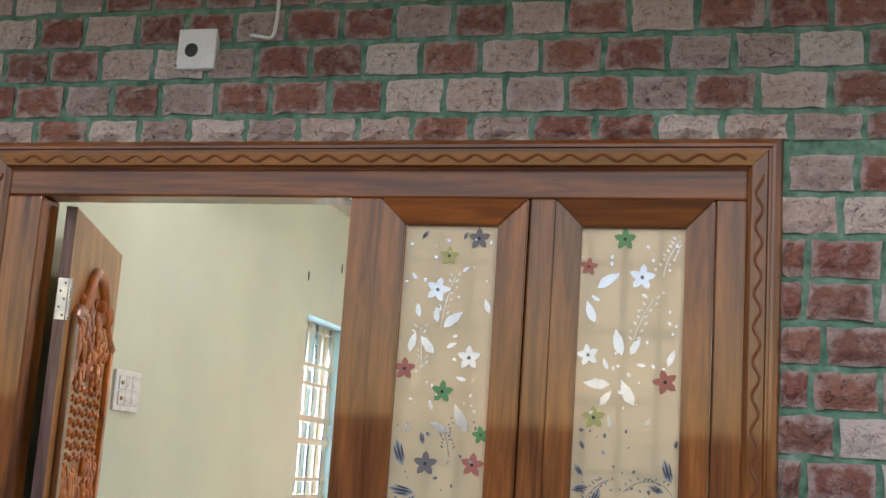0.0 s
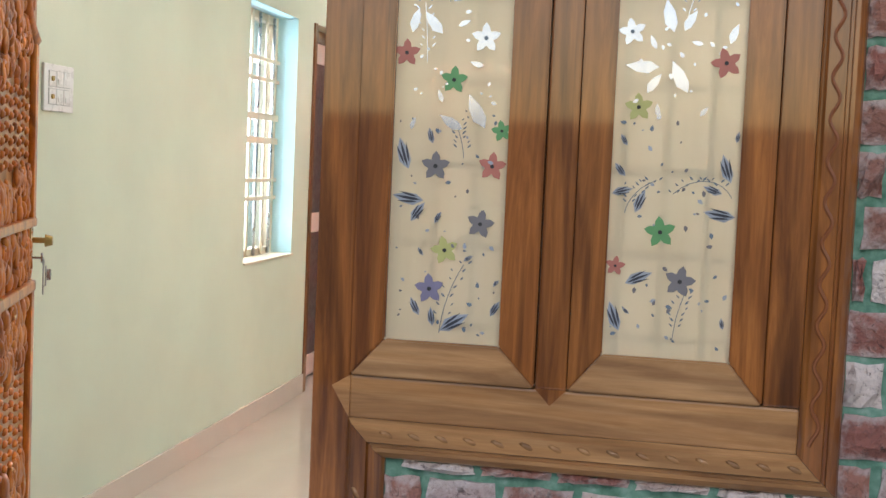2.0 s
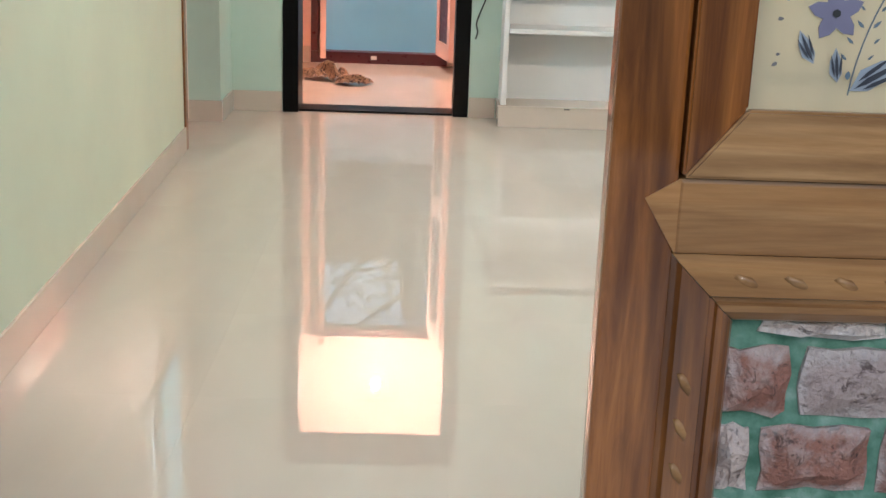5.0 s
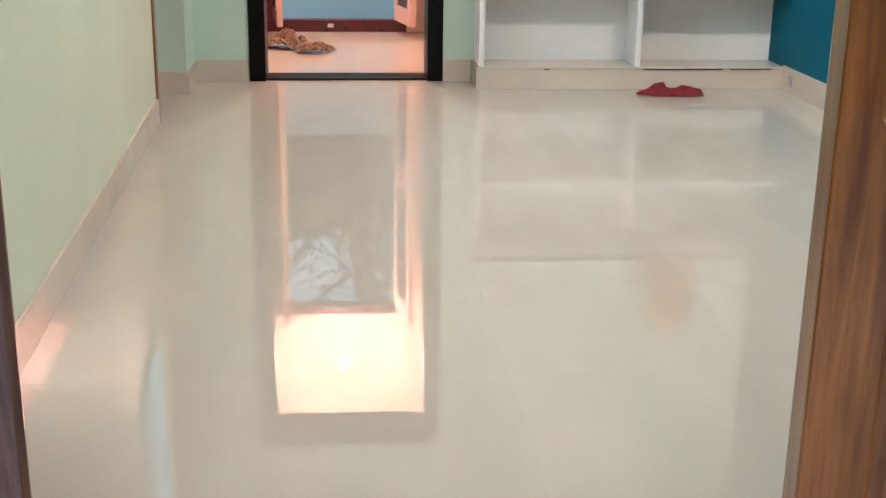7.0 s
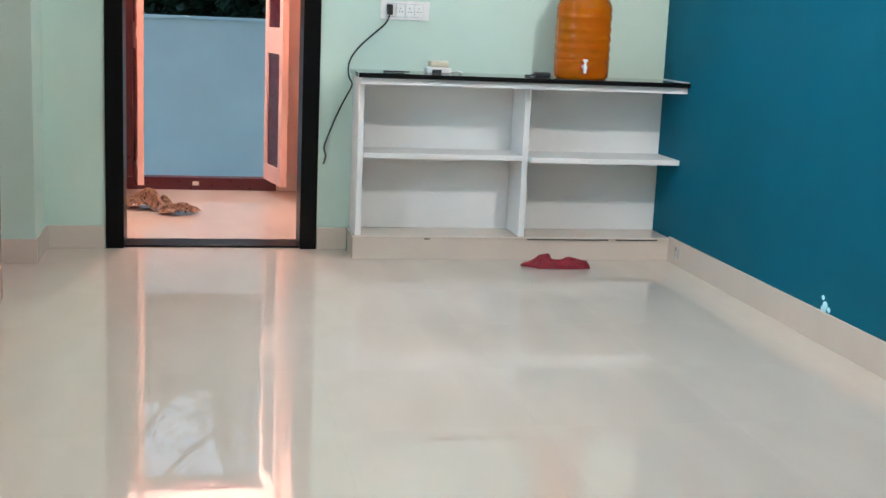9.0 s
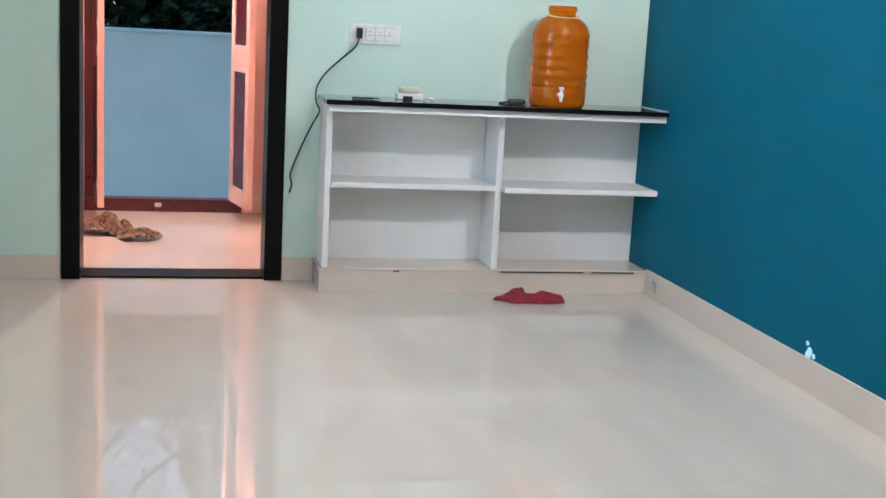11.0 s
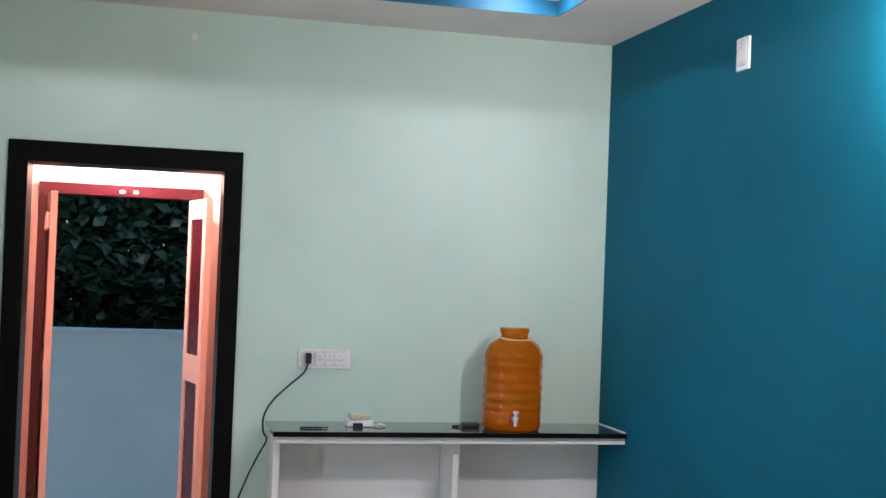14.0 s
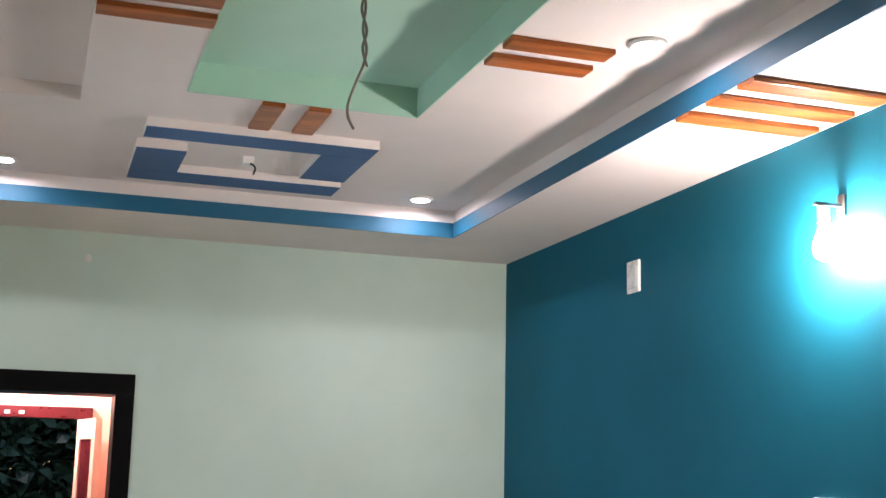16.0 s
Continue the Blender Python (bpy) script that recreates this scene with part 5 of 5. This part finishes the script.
ell("ceiling_panel", [(1.145, 1.955, 3.655, 3.800), (1.775, 1.955, 3.8005, 4.185)], "white edged blue L-shaped ceiling panel")
ell("ceiling_panel", [(1.135, 1.315, 3.945, 4.275), (1.135, 1.965, 4.2755, 4.440)], "white edged blue L-shaped ceiling panel")


def ceiling_bar(x0, x1, y0, y1, z, lab):
    bm = boxes((x0, x1, y0, y1, z - 0.016, z - 0.0005), bev=0.002)
    ob = part("wood_bar", bm, ORANGE_WOOD)
    return tagged(ob, lab, "wood bar", "orange ceiling bars")


for y in (2.635, 2.490):
    ceiling_bar(1.998, 2.305, y, y + 0.075, UP, "orange stained wooden bar beside the mint recess")
    ceiling_bar(0.930, 1.233, y, y + 0.075, UP, "orange stained wooden bar beside the mint recess")
for x in (1.478, 1.630):
    ceiling_bar(x, x + 0.073, 3.334, 3.625, UP, "orange stained wooden bar joining recess and blue panel")
for y in (2.570, 2.402, 2.238):
    ceiling_bar(CX1 - 0.004, X1 - 0.035, y, y + 0.080, SOF, "orange stained wooden bar under the ceiling border")

# light point inside the blue panels
root = thing("junction_box", (1.55, 4.06, UP), "small white ceiling junction box with wire ends", "junction box")
part("cup", boxes((1.53, 1.575, 4.04, 4.085, UP - 0.03, UP - 0.0005), bev=0.004), PLASTIC, root)
bm = bmesh.new()
tube(bm, smooth_path([(1.56, 4.04, UP - 0.03), (1.575, 4.02, UP - 0.05), (1.57, 4.03, UP - 0.075)], 4), 0.004, 5)
part("wire_end", bm, BLACK_PLASTIC, root)

# fan hook with hanging wires
root = thing("hanging_wire", (1.60, 2.55, UP + 0.09), "twisted grey wires hanging from a ceiling hook", "wire")
WIRE = plain("grey_brown_wire", (0.22, 0.18, 0.14), 0.5)
for dx in (0.0, 0.011):
    pts = [(1.600 + dx, 2.55, UP + 0.099), (1.606 - dx, 2.55, 2.91), (1.600 + dx, 2.55, 2.85), (1.612 - dx, 2.55, 2.80), (1.604 + dx, 2.55, 2.75)]
    part("wire", tube(bmesh.new(), smooth_path(pts, 6), 0.0038, 6), WIRE, root)
part("tail", tube(bmesh.new(), smooth_path([(1.604, 2.55, 2.75), (1.585, 2.55, 2.70), (1.568, 2.55, 2.645), (1.568, 2.55, 2.61), (1.585, 2.55, 2.578)], 6), 0.004, 6), WIRE, root)
bm = bmesh.new()
tube(bm, [(1.60 + 0.02 * math.cos(a), 2.55, UP + 0.085 + 0.02 * math.sin(a)) for a in [k * 0.45 for k in range(14)]], 0.004, 6)
part("hook", bm, STEEL, root)


# ---------------------------------------------------------------- lamps
def downlight():
    root = thing("downlight", (2.365, 4.47, UP), "round recessed white ceiling spotlight, switched on", "spotlight", "ceiling spotlights")
    prof = [(0.036, -0.001), (0.040, -0.010), (0.050, -0.011), (0.055, -0.004), (0.055, -0.0005), (0.036, -0.0005)]
    bm = bmesh.new()
    seg = 32
    rings = [[bm.verts.new((2.365 + r * math.cos(2 * math.pi * k / seg), 4.47 + r * math.sin(2 * math.pi * k / seg), UP + z)) for k in range(seg)] for r, z in prof]
    for u, v in zip(rings, rings[1:] + rings[:1]):
        for k in range(seg):
            bm.faces.new((u[k], u[(k + 1) % seg], v[(k + 1) % seg], v[k]))
    part("ring", bm, PLASTIC, root, "white trim ring", True)
    bm = bmesh.new()
    cyl(bm, (2.365, 4.47, UP - 0.008), (2.365, 4.47, UP - 0.002), 0.0355, seg=24)
    part("diffuser", bm, glow("spot_glow", (0.95, 0.96, 1.0), SPOT_POWER / (math.pi * math.pi * 0.0355 ** 2)), root, "glowing white diffuser")
    return root


first = downlight()
# The last two are out of sight, added to carry on the rows.
for x, y in ((0.672, 4.45), (2.365, 2.42), (0.672, 1.20), (2.365, 0.85)):
    copy_thing(first, Matrix.Translation((x, y, UP)))


GUN_METAL = plain("dark_grey_metal", (0.10, 0.095, 0.09), 0.45, 0.6)


def wall_lamp():
    root = thing("wall_lamp", (X1, 2.520, 2.490), "small dark metal wall lamp with a bare glowing white bulb", "wall lamp")
    part("back_plate", boxes((X1 - 0.010, X1 - 0.0005, 2.502, 2.538, 2.470, 2.535), bev=0.003), GUN_METAL, root)
    part("arm", boxes((X1 - 0.100, X1 - 0.0105, 2.512, 2.528, 2.496, 2.506), bev=0.002), GUN_METAL, root)
    bm = bmesh.new()
    cyl(bm, (X1 - 0.068, 2.520, 2.495), (X1 - 0.068, 2.520, 2.445), 0.019, seg=18)
    part("holder", bm, PLASTIC, root)
    T = Matrix.Translation((X1 - 0.068, 2.520, 2.335))
    prof = [(0.004, 0.0), (0.018, 0.004), (0.030, 0.018), (0.034, 0.035), (0.031, 0.055), (0.022, 0.078), (0.016, 0.095), (0.016, 0.109)]
    area = 0.0125
    part("bulb", lathe(bmesh.new(), prof, 24, T), glow("bulb_glow", (1.0, 0.93, 0.83), WALL_BULB_POWER / (math.pi * area)), root, "glowing white bulb", True)


wall_lamp()


def passage_lamp():
    root = thing("passage_bulb", (0.745, VY1, 2.43), "bare warm bulb in a holder above the outer door", "wall lamp")
    bm = bmesh.new()
    cyl(bm, (0.745, VY1 - 0.0005, 2.44), (0.745, VY1 - 0.02, 2.44), 0.035, seg=20)
    cyl(bm, (0.745, VY1 - 0.02, 2.44), (0.745, VY1 - 0.12, 2.430), 0.017, seg=16)
    part("holder", bm, PLASTIC, root)
    T = Matrix.Translation((0.745, VY1 - 0.116, 2.431)) @ Matrix.Rotation(math.radians(150), 4, "X")
    prof = [(0.014, 0.0), (0.016, 0.015), (0.026, 0.035), (0.031, 0.055), (0.028, 0.075), (0.016, 0.088), (0.004, 0.092)]
    part("bulb", lathe(bmesh.new(), prof, 24, T), glow("warm_bulb_glow", (1.0, 0.79, 0.67), PINK_BULB_POWER / (math.pi * 0.0125)), root, "glowing warm bulb", True)


passage_lamp()

# round door viewer plate on the brick wall above the entrance
root = thing("viewer_plate", (0.74, -0.012, 2.48), "square white plate with a round black hole on the bricks", "wall plate")
part("plate", boxes((0.680, 0.802, -0.016, 0.0115, 2.418, 2.540), bev=0.004), PLASTIC, root)
bm = bmesh.new()
cyl(bm, (0.725, -0.0165, 2.475), (0.725, -0.0155, 2.475), 0.021, seg=22)
part("hole", bm, SOCKET_DARK, root, "round black hole")
# two knocked-out fixing holes in the mint wall, a chip on the far wall
for y, z in ((2.960, 2.300), (3.500, 2.435)):
    bm = bmesh.new()
    bmesh.ops.create_icosphere(bm, subdivisions=2, radius=1.0, matrix=Matrix.Translation((west_x(y), y, z)) @ Matrix.Diagonal((0.003, 0.012, 0.030, 1)))
    tagged(part("wall_hole", bm, SOCKET_DARK), "small dark fixing hole in the mint wall", "hole", "fixing holes")
bm = bmesh.new()
bmesh.ops.create_icosphere(bm, subdivisions=2, radius=1.0, matrix=Matrix.Translation((1.04, Y1, 2.63)) @ Matrix.Diagonal((0.014, 0.002, 0.020, 1)))
tagged(part("paint_chip", bm, SHELF_WHITE), "pale chip in the mint wall paint", "paint chip")

# ---------------------------------------------------------------- floor tiles
TILE = 0.60


def tile_mesh(w, d):
    return mesh_of("tile", boxes((0.00008, w - 0.00008, 0.00008, d - 0.00008, -0.010, 0.0), bev=0.0001), FLOOR_TILE)


floor = thing("floor", (1.5, 2.6, 0), "polished cream vitrified tile floor", "floor", kind="structure")
cache = {}


def lay(x0, x1, y0, y1):
    y = y0
    while y < y1 - 0.01:
        d = min(TILE, y1 - y)
        x = x0
        while x < x1 - 0.01:
            w = min(TILE, x1 - x)
            key = (round(w, 3), round(d, 3))
            if key not in cache:
                cache[key] = tile_mesh(w, d)
            ob = new("tile", cache[key])
            ob.parent = floor
            ob.matrix_basis = Matrix.Translation((x - 1.5, y - 2.6, 0))
            x += w
        y += d


lay(-0.10, X1, 0.09, Y1)
lay(-1.7, -0.10, W_END, 4.84)
lay(0.35, 1.197, Y1, VY0)
lay(VX0, VX1, VY0, VY1)

# ---------------------------------------------------------------- bricks
PITCH, COURSE, JOINT_W = 0.168, 0.108, 0.018
rnd = random.Random(77)


def brick_verts(w, h, r):
    """A rough-faced block: chamfered, corners and face pushed about."""
    bm = bmesh.new()
    nx, nz = 5, 4
    grid = []
    for j in range(nz):
        row = []
        for i in range(nx):
            u, v = i / (nx - 1), j / (nz - 1)
            edge = i in (0, nx - 1) or j in (0, nz - 1)
            jit = 0.0055
            x = u * w + (r.uniform(-jit, jit) if 0 < i < nx - 1 else r.uniform(-0.0045, 0.0045))
            z = v * h + (r.uniform(-jit, jit) if 0 < j < nz - 1 else r.uniform(-0.0045, 0.0045))
            y = (r.uniform(-0.010, -0.001) if edge else r.uniform(-0.031, -0.014))
            row.append(bm.verts.new((x, y, z)))
        grid.append(row)
    for j in range(nz - 1):
        for i in range(nx - 1):
            bm.faces.new((grid[j][i], grid[j][i + 1], grid[j + 1][i + 1], grid[j + 1][i]))
    rim = grid[0] + [g[-1] for g in grid[1:]] + grid[-1][-2::-1] + [g[0] for g in grid[-2:0:-1]]
    back = [bm.verts.new((v.co.x * 1.0, 0.0145, v.co.z)) for v in rim]
    n = len(rim)
    for k in range(n):
        bm.faces.new((rim[k], back[k], back[(k + 1) % n], rim[(k + 1) % n]))
    return bm


shared = {}


def shared_brick(w, h, kind):
    key = (round(w, 3), round(h, 3), kind)
    if key not in shared:
        shared[key] = mesh_of("brick", brick_verts(w, h, random.Random(hash(key) % 1000 + kind)), BRICK)
    return shared[key]


bricks = thing("brick_facing", (1.2, 0.012, 0), "rough weathered brick facing with green joints", "brick wall", kind="structure")
rest_v, rest_f = [], []
count = 0
for k in range(-6, 21):
    za, zb = 0.659 + COURSE * k + JOINT_W / 2, 0.659 + COURSE * (k + 1) - JOINT_W / 2
    x = -0.55 + (0.3 if k % 2 else 0.8) * PITCH + rnd.uniform(-0.02, 0.02)
    while x < 4.1:
        w = PITCH * rnd.choice((0.94, 1.0, 1.0, 1.06))
        spans = [(x + JOINT_W / 2, x + w - JOINT_W / 2)]
        x += w
        for a, b in spans:
            # cut by the frame and the door opening
            z0, z1 = za, min(zb, 2.89)
            if z1 - z0 < 0.02 or z1 < 0.0:
                continue
            cuts = [(a, b)]
            beside = None
            if z0 < FZ - 0.002 and z1 > 0.69:
                if z0 < FZ < z1:
                    z0 = FZ + 0.001
                elif z0 < 0.69 < z1 and a > 1.42:
                    if a > FX1:
                        pass
                    else:
                        if b > FX1:
                            beside = (FX1 + 0.001, b, za, zb)
                        z1 = 0.689
                        cuts = [(a, min(b, FX1 - 0.001))] if a < FX1 else [(a, b)]
                else:
                    cuts = [(a, min(b, FX0 - 0.001))] if a < FX0 else ([(max(a, FX1 + 0.001), b)] if b > FX1 else [])
            elif z1 <= 0.69:
                cuts = [(a, min(b, FX0 - 0.001))] if a < FX0 else ([(max(a, 1.423), b)] if b > 1.423 else [])
            for p, q, z0, z1 in [(p, q, z0, z1) for p, q in cuts] + ([beside] if beside else []):
                if q - p < 0.018 or z1 - z0 < 0.015:
                    continue
                near = count < 298 and 0.0 < p < 3.05 and z0 > 0.30
                full = abs((q - p) - (PITCH - JOINT_W)) < 0.02 and abs((z1 - z0) - (COURSE - JOINT_W)) < 0.004
                me = shared_brick(q - p if not full else round((q - p), 2), z1 - z0, rnd.randrange(7) if full else 0)
                if near:
                    ob = new("brick", me)
                    ob.parent = bricks
                    ob.matrix_basis = Matrix.Translation((p - 1.2, 0.0, z0))
                    count += 1
                else:
                    i = len(rest_v)
                    rest_v += [(v.co.x + p, v.co.y + 0.012, v.co.z + z0) for v in me.vertices]
                    rest_f += [tuple(i + c for c in f.vertices) for f in me.polygons]
me = bpy.data.meshes.new("brick_rest")
me.from_pydata(rest_v, [], rest_f)
me.materials.append(BRICK_FAR)
ob = new("brick_rest", me)
ob.parent = bricks
ob.matrix_parent_inverse = world_of(bricks).inverted()
tagged(ob, "rough weathered bricks", kind="stuff")
